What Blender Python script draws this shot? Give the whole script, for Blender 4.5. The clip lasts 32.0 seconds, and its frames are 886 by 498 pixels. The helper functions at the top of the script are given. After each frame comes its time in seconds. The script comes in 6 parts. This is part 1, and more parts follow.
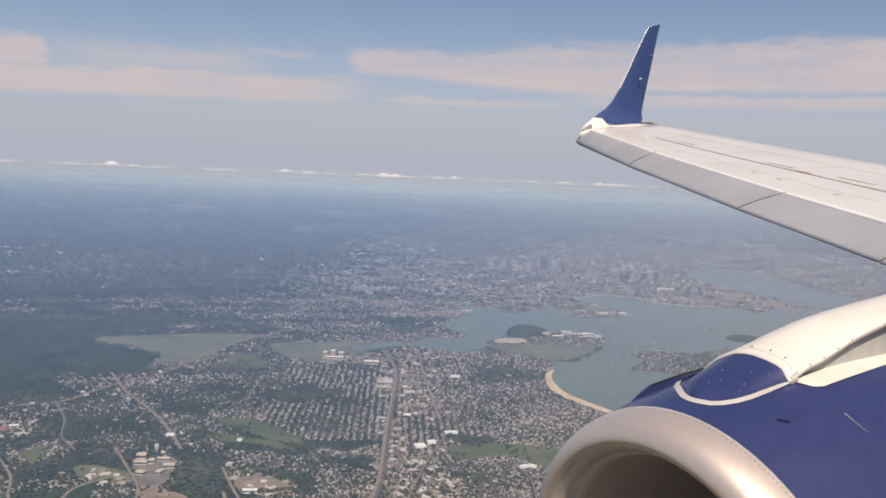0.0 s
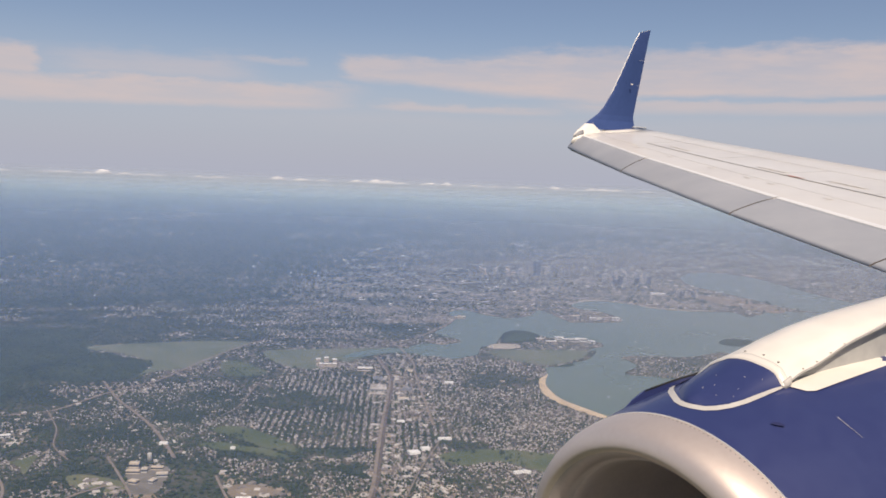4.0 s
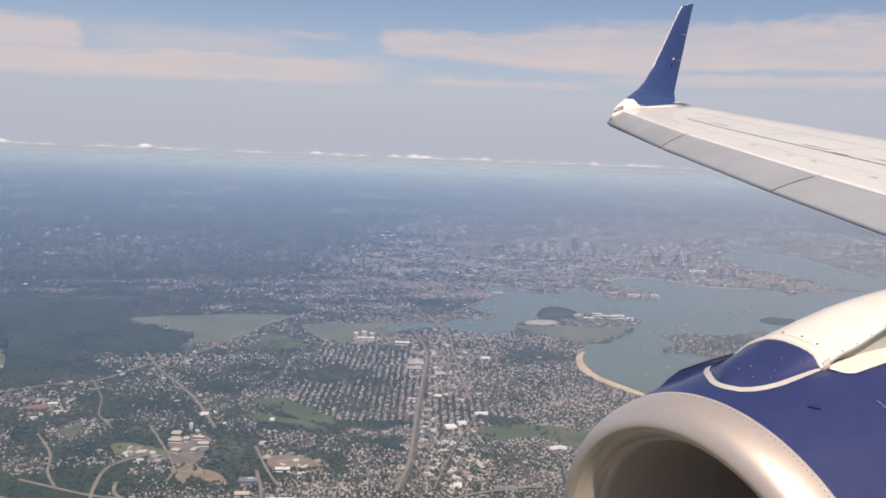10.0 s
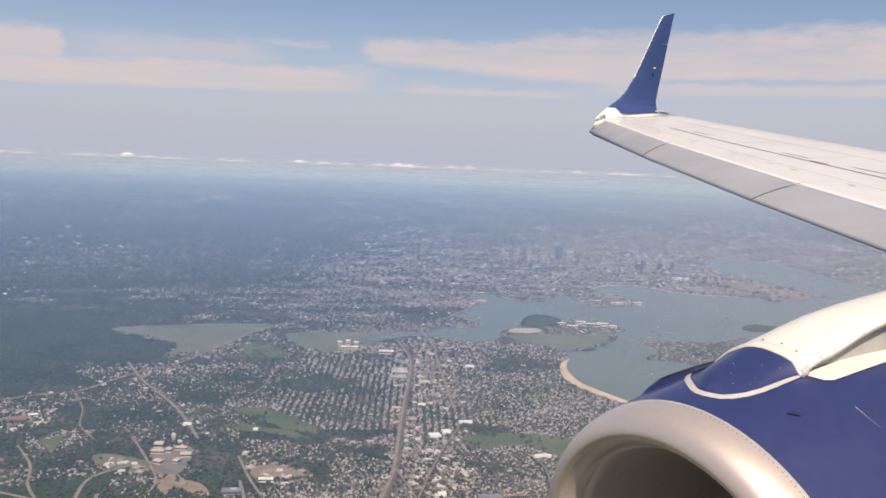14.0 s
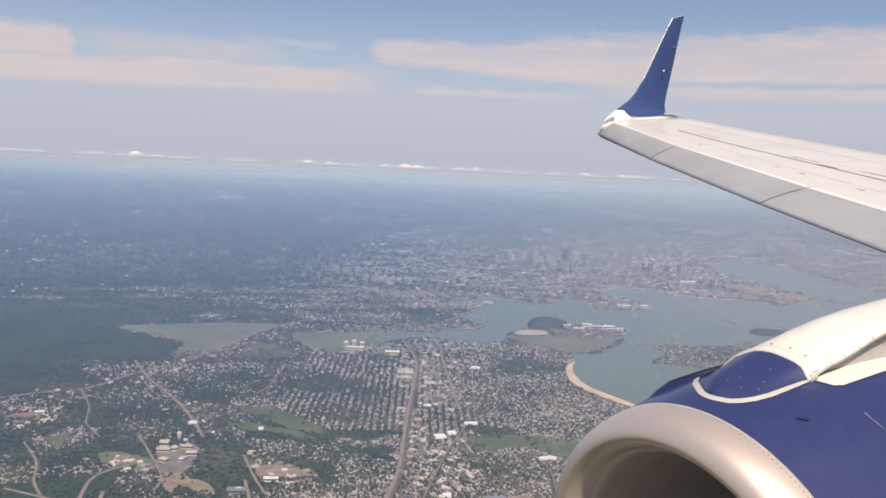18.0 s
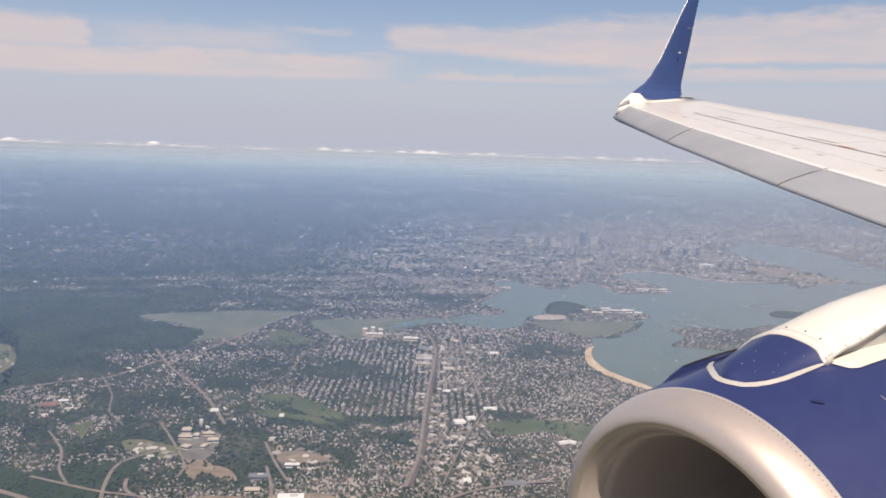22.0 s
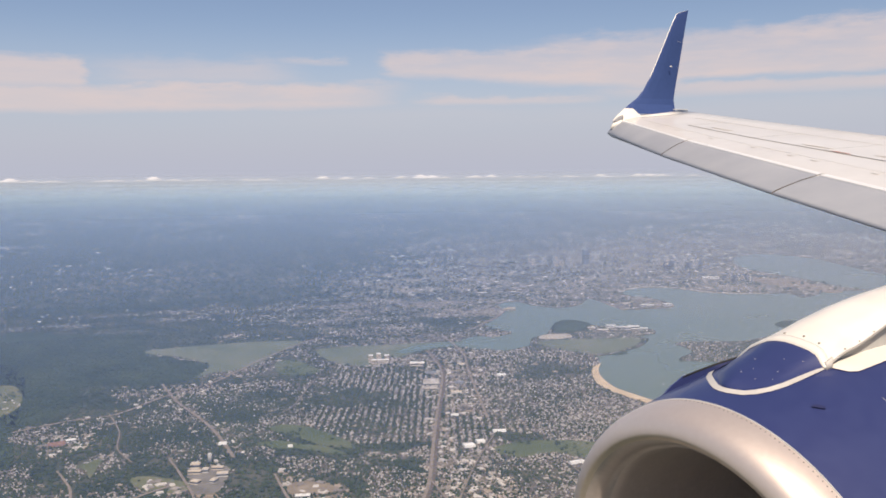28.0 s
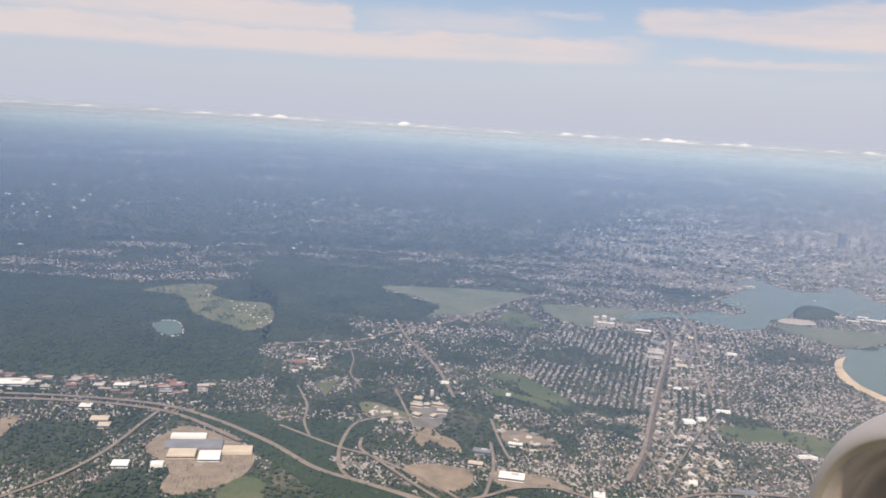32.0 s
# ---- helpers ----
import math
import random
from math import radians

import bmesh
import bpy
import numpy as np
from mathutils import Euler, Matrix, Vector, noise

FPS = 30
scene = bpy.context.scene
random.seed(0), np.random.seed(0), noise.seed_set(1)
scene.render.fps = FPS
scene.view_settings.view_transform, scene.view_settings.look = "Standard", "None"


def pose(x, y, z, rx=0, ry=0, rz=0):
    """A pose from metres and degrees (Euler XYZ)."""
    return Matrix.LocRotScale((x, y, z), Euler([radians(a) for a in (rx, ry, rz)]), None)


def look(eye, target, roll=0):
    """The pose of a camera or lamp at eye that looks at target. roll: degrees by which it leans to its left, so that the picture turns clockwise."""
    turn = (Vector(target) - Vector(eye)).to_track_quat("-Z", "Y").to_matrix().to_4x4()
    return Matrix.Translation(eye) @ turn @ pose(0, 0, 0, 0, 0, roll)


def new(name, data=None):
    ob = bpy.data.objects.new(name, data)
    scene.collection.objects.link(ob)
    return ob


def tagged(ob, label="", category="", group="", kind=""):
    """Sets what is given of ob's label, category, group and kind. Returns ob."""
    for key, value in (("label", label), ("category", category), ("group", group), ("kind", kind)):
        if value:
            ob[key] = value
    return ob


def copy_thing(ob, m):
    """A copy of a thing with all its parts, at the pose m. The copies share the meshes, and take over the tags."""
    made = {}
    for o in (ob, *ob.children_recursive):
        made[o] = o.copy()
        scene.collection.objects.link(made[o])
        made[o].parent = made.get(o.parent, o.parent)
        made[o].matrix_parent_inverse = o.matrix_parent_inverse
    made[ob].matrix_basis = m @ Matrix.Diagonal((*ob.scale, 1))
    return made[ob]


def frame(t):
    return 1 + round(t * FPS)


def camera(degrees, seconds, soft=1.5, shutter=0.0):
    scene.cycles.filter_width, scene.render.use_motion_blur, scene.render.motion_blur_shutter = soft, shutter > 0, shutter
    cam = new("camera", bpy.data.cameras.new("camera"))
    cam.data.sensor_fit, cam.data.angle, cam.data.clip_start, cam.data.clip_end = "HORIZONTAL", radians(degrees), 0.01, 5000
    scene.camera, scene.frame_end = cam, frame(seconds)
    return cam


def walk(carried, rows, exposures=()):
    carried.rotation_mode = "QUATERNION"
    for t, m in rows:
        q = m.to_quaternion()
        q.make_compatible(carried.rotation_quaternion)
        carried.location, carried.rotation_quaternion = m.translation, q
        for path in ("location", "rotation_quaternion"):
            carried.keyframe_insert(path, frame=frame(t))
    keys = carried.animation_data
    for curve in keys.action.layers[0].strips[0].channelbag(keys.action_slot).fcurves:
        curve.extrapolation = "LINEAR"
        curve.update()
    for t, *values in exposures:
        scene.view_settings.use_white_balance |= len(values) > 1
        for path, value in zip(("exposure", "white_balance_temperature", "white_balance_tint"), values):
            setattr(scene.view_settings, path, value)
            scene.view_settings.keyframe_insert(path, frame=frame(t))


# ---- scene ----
# ---- numbers: the way of the camera, light ----
PATH = [
    (0, -0.018, 0.006, 79.978, 85.362, -2.322, -1.060),
    (0.5, -0.015, 0.016, 79.977, 85.135, -2.310, -1.216),
    (1, -0.018, 0.006, 79.982, 85.343, -2.207, -1.210),
    (1.5, -0.017, 0.004, 79.982, 85.861, -1.854, -1.235),
    (2, -0.019, 0.001, 79.980, 85.832, -2.595, -1.827),
    (2.5, -0.023, 0.005, 79.978, 85.891, -2.511, -1.894),
    (4.5, -0.020, 0.001, 79.986, 85.651, -1.934, -1.491),
    (5, -0.018, 0.005, 79.989, 85.323, -2.268, -1.321),
    (5.5, -0.017, 0.011, 79.986, 85.103, -2.454, -1.056),
    (6, -0.027, -0.005, 79.993, 85.106, -2.406, -1.069),
    (6.5, -0.019, 0.003, 79.993, 85.115, -2.311, -0.961),
    (7, -0.016, -0.001, 79.990, 85.144, -2.211, -0.572),
    (7.5, -0.016, 0.001, 79.994, 85.130, -2.197, -0.535),
    (8, -0.016, -0.000, 79.994, 85.063, -2.169, -0.339),
    (8.5, -0.014, -0.001, 79.992, 85.098, -2.103, -0.087),
    (9, -0.013, 0.000, 79.995, 84.908, -2.077, 0.090),
    (9.5, -0.010, -0.004, 79.995, 84.597, -1.906, 0.394),
    (10, -0.010, -0.001, 79.993, 84.072, -2.165, 0.949),
    (10.5, -0.007, -0.005, 79.998, 83.874, -2.105, 1.271),
    (11, -0.007, -0.004, 79.994, 83.889, -2.350, 1.486),
    (11.5, -0.005, 0.006, 80.001, 84.502, -3.360, 0.761),
    (12, -0.001, -0.005, 80.001, 84.492, -3.222, 1.352),
    (12.5, -0.006, -0.000, 79.994, 84.422, -2.881, 0.911),
    (13, -0.006, -0.000, 79.991, 84.155, -2.246, 0.637),
    (13.5, -0.004, -0.006, 79.994, 84.423, -2.177, -0.058),
    (15.5, -0.000, -0.004, 79.997, 84.948, -1.994, -0.095),
    (16, -0.004, -0.005, 79.996, 85.062, -1.960, 0.175),
    (16.5, -0.007, -0.009, 79.998, 85.069, -2.015, 0.134),
    (17, -0.007, -0.012, 80.001, 85.167, -2.022, -0.064),
    (17.5, -0.007, -0.005, 79.995, 85.340, -1.936, 0.001),
    (18, -0.009, -0.005, 79.996, 84.719, -2.558, 0.364),
    (18.5, -0.006, -0.009, 79.999, 84.147, -2.517, 0.499),
    (19, -0.010, -0.009, 80.003, 84.067, -2.273, 0.587),
    (19.5, -0.008, -0.005, 80.001, 84.157, -1.973, 0.378),
    (20, -0.007, 0.000, 79.998, 83.997, -2.365, 0.146),
    (20.5, -0.001, -0.003, 79.997, 84.008, -2.107, 0.397),
    (21, 0.004, -0.006, 79.997, 83.867, -2.025, 0.621),
    (21.5, 0.008, -0.000, 79.997, 83.946, -2.012, 0.773),
    (22, 0.011, -0.012, 80.002, 83.754, -1.749, 1.436),
    (22.5, 0.012, -0.012, 79.999, 83.953, -1.125, 1.010),
    (23, 0.005, 0.006, 79.995, 85.456, -0.157, -0.213),
    (23.5, 0.020, 0.000, 79.986, 86.002, -0.030, -0.592),
    (24, 0.021, 0.009, 79.987, 85.471, -0.217, -0.061),
    (24.5, 0.036, 0.010, 79.982, 85.313, -0.106, 0.015),
    (26.5, 0.057, -0.000, 79.982, 85.338, 0.700, 0.670),
    (27, 0.065, 0.011, 79.981, 85.512, 1.092, 1.012),
    (27.5, 0.059, 0.012, 79.982, 85.429, 0.881, 1.119),
    (28, 0.055, 0.010, 79.982, 85.303, 0.589, 1.358),
    (28.5, 0.052, 0.002, 79.984, 85.014, 0.544, 1.658),
    (29, 0.056, -0.004, 79.984, 84.833, 0.533, 2.045),
    (29.5, 0.065, -0.007, 79.987, 84.831, 0.855, 2.243),
    (30, 0.065, -0.024, 79.996, 84.159, 1.033, 3.744),
    (30.5, 0.070, 0.047, 79.960, 83.729, 0.701, 5.031),
    (31, 0.082, 0.029, 79.970, 80.455, 1.479, 10.763),
    (31.5, 0.019, 0.002, 79.921, 80.407, 0.378, 12.571),
    (32, 0.009, -0.000, 79.971, 82.062, -3.491, 17.222),
]

EXPOSURE = [(0, -0.04, 6620, 12), (5, -0.06, 6620, 12), (8.5, -0.05, 6620, 12), (10, 0.06, 6620, 12), (13, 0.11, 6620, 12), (16, 0.14, 6620, 12), (20, 0.12, 6620, 12), (24, 0.13, 6620, 12), (30, 0.12, 6620, 12), (30.6, 0.16, 6620, 12), (31, 0.24, 6620, 10), (32, 0.3, 6650, 10)]
SUN_POWER, SKY_STRENGTH = 5.0, 0.10
SKY_TINT, SKY_LOW, CLOUD_COLOUR = (0.94, 0.88, 0.90, 1), (4.4, 4.65, 5.55, 1), (6.5, 5.6, 5.5, 1)
SKY_BELOW = (3.15, 3.55, 4.3, 1)
CLOUD_Z = -5.0
# banks of high cloud: bearings, heights, softness at the ends, the top and the base, raggedness, tilt of the top, tilt of the base, cover
BANKS = [(-75, -5.6, 4.75, 6.05, 2.4, 0.35, 0.28, 0.55, 0.012, 0.02, 0.95), (-75, -23.3, 5.6, 7.3, 0.5, 0.4, 0.4, 0.55, 0.0, 0.0, 0.95), (-22.5, -11.5, 6.0, 7.9, 2.4, 0.55, 0.5, 0.7, 0.02, 0.0, 0.5),
         (-11.9, -8.0, 6.85, 7.6, 0.8, 0.4, 0.2, 0.7, 0.0, -0.05, 0.9), (-5.6, 14, 6.3, 7.95, 0.7, 0.45, 0.35, 0.7, 0.03, -0.06, 0.95), (5.0, 80, 6.05, 8.3, 5.0, 0.5, 0.22, 0.7, 0.03, 0.0, 0.95),
         (-2.6, 9, 4.75, 5.2, 1.6, 0.25, 0.2, 0.55, 0.0, 0.0, 0.75), (9, 80, 5.0, 5.7, 3.0, 0.2, 0.35, 0.4, 0.0, 0.0, 0.7), (-15, 80, 3.6, 4.6, 9.0, 0.7, 0.9, 0.5, 0.0, 0.0, 0.18)]
# haze put in as tinted sheets: distance, greatest cover, degrees below the horizon at which it is at its thickest,
# colour
GLARE_TINT = (0.66, 0.64, 0.66)      # window glare on the right, put into the near haze tints over city and harbour
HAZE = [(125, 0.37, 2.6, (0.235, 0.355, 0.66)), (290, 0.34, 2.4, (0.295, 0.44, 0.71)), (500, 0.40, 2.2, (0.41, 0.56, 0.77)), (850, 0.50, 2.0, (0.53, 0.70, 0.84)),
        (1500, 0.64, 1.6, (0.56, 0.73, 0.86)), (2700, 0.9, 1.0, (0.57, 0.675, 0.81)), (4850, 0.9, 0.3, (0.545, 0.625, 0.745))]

cam = camera(54.0, 32.0, soft=1.7)
walk(cam, [(t, pose(x, y, z, rx, ry, rz)) for t, x, y, z, rx, ry, rz in PATH], EXPOSURE)

# ---- sky, sun ----
SUN_EL, SUN_AZ = radians(60), radians(177)      # azimuth from +Y towards +X: high over the port side, a little ahead
world = bpy.data.worlds.new("sky")
scene.world = world
world.use_nodes = True
wn, wl = world.node_tree.nodes, world.node_tree.links
wn.clear()


def wnode(kind, **values):
    n = wn.new(kind)
    for k, v in values.items():
        n.inputs[k].default_value = v
    return n


def wmath(op, a, b=None, c=None):
    n = wn.new("ShaderNodeMath")
    n.operation = op
    for i, v in enumerate((a, b, c)):
        if v is None:
            continue
        if isinstance(v, (int, float)):
            n.inputs[i].default_value = v
        else:
            wl.new(v, n.inputs[i])
    return n.outputs[0]


def wramp(value, lo, hi):
    n = wn.new("ShaderNodeMapRange")
    n.interpolation_type = "SMOOTHSTEP"
    wl.new(value, n.inputs[0])
    n.inputs[1].default_value, n.inputs[2].default_value = lo, hi
    return n.outputs[0]


sky = wn.new("ShaderNodeTexSky")
sky.sky_type = "NISHITA"
sky.sun_disc = False
sky.sun_elevation, sky.sun_rotation = SUN_EL, SUN_AZ
sky.altitude, sky.air_density, sky.dust_density, sky.ozone_density = 1500, 1.1, 1.6, 1.2
tc = wn.new("ShaderNodeTexCoord")
sep = wn.new("ShaderNodeSeparateXYZ")
wl.new(tc.outputs["Generated"], sep.inputs[0])
X, Y, Zc = sep.outputs
az = wmath("MULTIPLY", wmath("ARCTAN2", X, Y), 57.2958)
el = wmath("MULTIPLY", wmath("ARCSINE", Zc), 57.2958)


def cloud_noise(sa, se, scale, detail, seed, rough=0.55):
    comb = wn.new("ShaderNodeCombineXYZ")
    wl.new(wmath("MULTIPLY", az, sa), comb.inputs[0])
    wl.new(wmath("MULTIPLY", el, se), comb.inputs[1])
    comb.inputs[2].default_value = seed
    n = wnode("ShaderNodeTexNoise", Scale=scale, Detail=detail, Roughness=rough)
    wl.new(comb.outputs[0], n.inputs["Vector"])
    return n.outputs[0]


big = cloud_noise(0.09, 0.35, 1.0, 5.0, 3.7)
fine = cloud_noise(0.42, 1.7, 1.0, 7.0, 8.1, 0.62)
lump = wmath("ADD", wmath("MULTIPLY", big, 0.55), wmath("MULTIPLY", fine, 0.45))
lump = wmath("SUBTRACT", lump, 0.5)


def bank(a0, a1, e0, e1, soft_a, soft_top, soft_low, wob, tilt=0.0, tilt_low=0.0, cover=1.0):
    """A flat-bottomed bank of altostratus between two bearings and two heights, its edges broken up by the lumps."""
    a = wmath("MULTIPLY_ADD", lump, wob * 9, az)
    e = wmath("MULTIPLY_ADD", az, -tilt, wmath("MULTIPLY_ADD", lump, wob * 5, el))
    e_low = wmath("MULTIPLY_ADD", az, -tilt_low, wmath("MULTIPLY_ADD", lump, wob * 1.4, el))
    m = wmath("MULTIPLY", wramp(a, a0 - soft_a, a0 + soft_a), wramp(a, a1 + soft_a, a1 - soft_a))
    m = wmath("MULTIPLY", m, wramp(e, e1 + soft_top, e1 - soft_top))
    return wmath("MULTIPLY", wmath("MULTIPLY", m, cover), wramp(e_low, e0 - soft_low, e0 + soft_low))


mask = bank(*BANKS[0])
for b in BANKS[1:]:
    mask = wmath("MAXIMUM", mask, bank(*b))
streak = wramp(cloud_noise(0.09, 0.7, 1.0, 4.0, 21.0), 0.35, 0.65)
wisp = wramp(cloud_noise(0.16, 0.75, 1.0, 7.0, 5.5, 0.62), 0.38, 0.6)
mask = wmath("MULTIPLY", mask, wmath("MULTIPLY_ADD", streak, 0.22, wmath("MULTIPLY_ADD", wisp, 0.22, 0.56)))
mix = wn.new("ShaderNodeMix")
mix.data_type = "RGBA"
wl.new(wmath("MULTIPLY", mask, 0.92), mix.inputs[0])
low = wn.new("ShaderNodeMix")
low.data_type = "RGBA"
wl.new(wramp(el, 10.5, 0.0), low.inputs[0])
tint = wn.new("ShaderNodeMix")
tint.data_type, tint.blend_type = "RGBA", "MULTIPLY"
tint.inputs[0].default_value = 1.0
wl.new(sky.outputs[0], tint.inputs[6])
tint.inputs[7].default_value = SKY_TINT
wl.new(tint.outputs[2], low.inputs[6])
low.inputs[7].default_value = SKY_LOW
below = wn.new("ShaderNodeMix")
below.data_type = "RGBA"
wl.new(wramp(el, 0.2, -0.9), below.inputs[0])
wl.new(low.outputs[2], below.inputs[6])
below.inputs[7].default_value = SKY_BELOW
wl.new(below.outputs[2], mix.inputs[6])
mix.inputs[7].default_value = CLOUD_COLOUR
bg = wnode("ShaderNodeBackground", Strength=SKY_STRENGTH)
wl.new(mix.outputs[2], bg.inputs[0])
out = wn.new("ShaderNodeOutputWorld")
wl.new(bg.outputs[0], out.inputs[0])

lamp = bpy.data.lights.new("sun", "SUN")
lamp.energy, lamp.angle, lamp.color = SUN_POWER, radians(0.53), (1.0, 0.86, 0.69)
sun = new("sun", lamp)
sun_from = Vector((math.sin(SUN_AZ) * math.cos(SUN_EL), math.cos(SUN_AZ) * math.cos(SUN_EL), math.sin(SUN_EL)))
sun.matrix_world = look(sun_from * 400, (0, 0, 80))

# ---- materials ----


def material(name, colours, rough=0.6, metal=0.0, scale=2.0, fine=40.0, bump=0.0, coat=0.0, island=0.0, space="Object", spec=0.5, spread=(0.35, 0.65), grain=0.08):
    """A surface whose colour wanders between the given colours at two scales, with grain in the gloss and relief."""
    m = bpy.data.materials.new(name)
    m.use_nodes = True
    n, l = m.node_tree.nodes, m.node_tree.links
    b = n["Principled BSDF"]
    b.inputs["Metallic"].default_value = metal
    b.inputs["Coat Weight"].default_value = coat
    b.inputs["Coat Roughness"].default_value = 0.08
    b.inputs["Specular IOR Level"].default_value = spec
    tc = n.new("ShaderNodeTexCoord")
    a, c = n.new("ShaderNodeTexNoise"), n.new("ShaderNodeTexNoise")
    for t, s in ((a, scale), (c, fine)):
        t.inputs["Scale"].default_value, t.inputs["Detail"].default_value = s, 5.0
        l.new(tc.outputs[space], t.inputs["Vector"])
    add = n.new("ShaderNodeMath")
    add.operation = "MULTIPLY_ADD"
    l.new(c.outputs[0], add.inputs[0])
    add.inputs[1].default_value = 0.35
    half = n.new("ShaderNodeMath")
    half.operation = "MULTIPLY_ADD"
    l.new(a.outputs[0], half.inputs[0])
    half.inputs[1].default_value, half.inputs[2].default_value = 0.65, 0.0
    l.new(half.outputs[0], add.inputs[2])
    value = add.outputs[0]
    if island:
        g = n.new("ShaderNodeNewGeometry")
        k = n.new("ShaderNodeMath")
        k.operation = "MULTIPLY_ADD"
        l.new(g.outputs["Random Per Island"], k.inputs[0])
        k.inputs[1].default_value, k.inputs[2].default_value = island, -island / 2
        s = n.new("ShaderNodeMath")
        s.operation = "ADD"
        l.new(k.outputs[0], s.inputs[0])
        l.new(value, s.inputs[1])
        value = s.outputs[0]
    ramp = n.new("ShaderNodeValToRGB")
    e = ramp.color_ramp.elements
    while len(e) < len(colours):
        e.new(0.5)
    for i, col in enumerate(colours):
        e[i].position = spread[0] + (spread[1] - spread[0]) * i / max(1, len(colours) - 1)
        e[i].color = (*col, 1)
    l.new(value, ramp.inputs[0])
    l.new(ramp.outputs[0], b.inputs["Base Color"])
    r = n.new("ShaderNodeMapRange")
    l.new(c.outputs[0], r.inputs[0])
    r.inputs[3].default_value, r.inputs[4].default_value = max(0.02, rough - grain), min(1, rough + grain)
    l.new(r.outputs[0], b.inputs["Roughness"])
    if bump:
        p = n.new("ShaderNodeBump")
        p.inputs["Strength"].default_value, p.inputs["Distance"].default_value = 0.5, bump
        l.new(c.outputs[0], p.inputs["Height"])
        l.new(p.outputs[0], b.inputs["Normal"])
    return m

M_WHITE = material("white aircraft paint", [(0.74, 0.70, 0.635), (0.81, 0.77, 0.70), (0.85, 0.815, 0.75)], 0.32, scale=0.7, fine=9, coat=0.3)
M_LIPWHITE = material("clean white slat lip", [(0.80, 0.79, 0.77), (0.86, 0.85, 0.83)], 0.3, scale=2, fine=20)
M_GREYWING = material("grey wing paint", [(0.40, 0.40, 0.40), (0.50, 0.50, 0.49), (0.56, 0.55, 0.53)], 0.4, scale=0.8, fine=14)
M_SLAT = material("bare grey slat", [(0.335, 0.345, 0.37), (0.37, 0.38, 0.402), (0.41, 0.417, 0.435)], 0.42, metal=0.0, scale=1.1, fine=12)
M_BLUE = material("deep blue gloss paint", [(0.025, 0.035, 0.128), (0.028, 0.040, 0.138), (0.031, 0.043, 0.145)], 0.5, scale=0.9, fine=16, coat=0.3)
M_BLUETIP = material("blue winglet paint", [(0.032, 0.060, 0.175), (0.037, 0.068, 0.195), (0.042, 0.074, 0.208)], 0.62, scale=0.9, fine=16, spec=0.25)
M_LIP = material("brushed aluminium lip", [(0.78, 0.665, 0.585), (0.81, 0.70, 0.62), (0.84, 0.735, 0.655)], 0.46, metal=0.68, scale=0.8, fine=40, grain=0.02)
M_LINER = material("acoustic liner", [(0.52, 0.46, 0.43), (0.58, 0.515, 0.48), (0.64, 0.57, 0.535)], 0.4, metal=0.1, scale=2.5, fine=50)
M_FAINT = material("faint grey paint", [(0.62, 0.60, 0.565), (0.70, 0.675, 0.64)], 0.45, scale=2, fine=20)
M_LENS = material("grey lens", [(0.26, 0.26, 0.27), (0.32, 0.32, 0.33)], 0.2, scale=3, fine=20)
M_SEAL = material("weathered sealant", [(0.48, 0.46, 0.44), (0.58, 0.56, 0.53)], 0.6, scale=6, fine=60)
M_SCOOP = material("shadowed intake", [(0.016, 0.02, 0.08), (0.02, 0.025, 0.095)], 0.6)
M_DARK = material("dark gap", [(0.015, 0.015, 0.016), (0.03, 0.03, 0.03)], 0.7)
M_LINE = material("sealant line", [(0.16, 0.14, 0.13), (0.22, 0.20, 0.18)], 0.6)
M_BLADE = material("titanium blade", [(0.68, 0.58, 0.5), (0.76, 0.66, 0.57)], 0.5, metal=0.1)
M_RED = material("red stencil", [(0.45, 0.14, 0.09), (0.55, 0.2, 0.13)], 0.5)

# ---- helpers for things ----


def mesh_from(name, verts, faces, mats, smooth=False, slots=None):
    me = bpy.data.meshes.new(name)
    me.from_pydata([tuple(map(float, v)) for v in verts], [], faces)
    for m in (mats if isinstance(mats, (list, tuple)) else [mats]):
        me.materials.append(m)
    if slots is not None:
        me.polygons.foreach_set("material_index", slots)
    me.polygons.foreach_set("use_smooth", [smooth] * len(me.polygons))
    me.update()
    return me


def part(name, verts, faces, mat, parent, label="", smooth=False, slots=None):
    ob = new(name, mesh_from(name, verts, faces, mat, smooth, slots))
    ob.parent = parent
    return tagged(ob, label)


def loft(rings, closed=True, cap=True):
    """Joins rings of equally many points into a skin."""
    n = len(rings[0])
    verts = [p for r in rings for p in r]
    faces = []
    for i in range(len(rings) - 1):
        for j in range(n if closed else n - 1):
            k = (j + 1) % n
            faces.append((i * n + j, i * n + k, (i + 1) * n + k, (i + 1) * n + j))
    if cap and closed:
        faces.append(tuple(range(n - 1, -1, -1)))
        faces.append(tuple(range((len(rings) - 1) * n, len(rings) * n)))
    return verts, faces


def strip(points, width, up, lift=0.0, thick=0.004):
    """A thin band laid along points; up gives the way off the surface."""
    up = np.asarray(up, float)
    pts = [np.asarray(p, float) for p in points]
    rings = []
    for i, p in enumerate(pts):
        d = pts[min(i + 1, len(pts) - 1)] - pts[max(i - 1, 0)]
        s = np.cross(d, up)
        s = s / np.linalg.norm(s) * width / 2
        b = p + up * lift
        rings.append([b - s, b + s, b + s + up * thick, b - s + up * thick])
    return loft(rings)


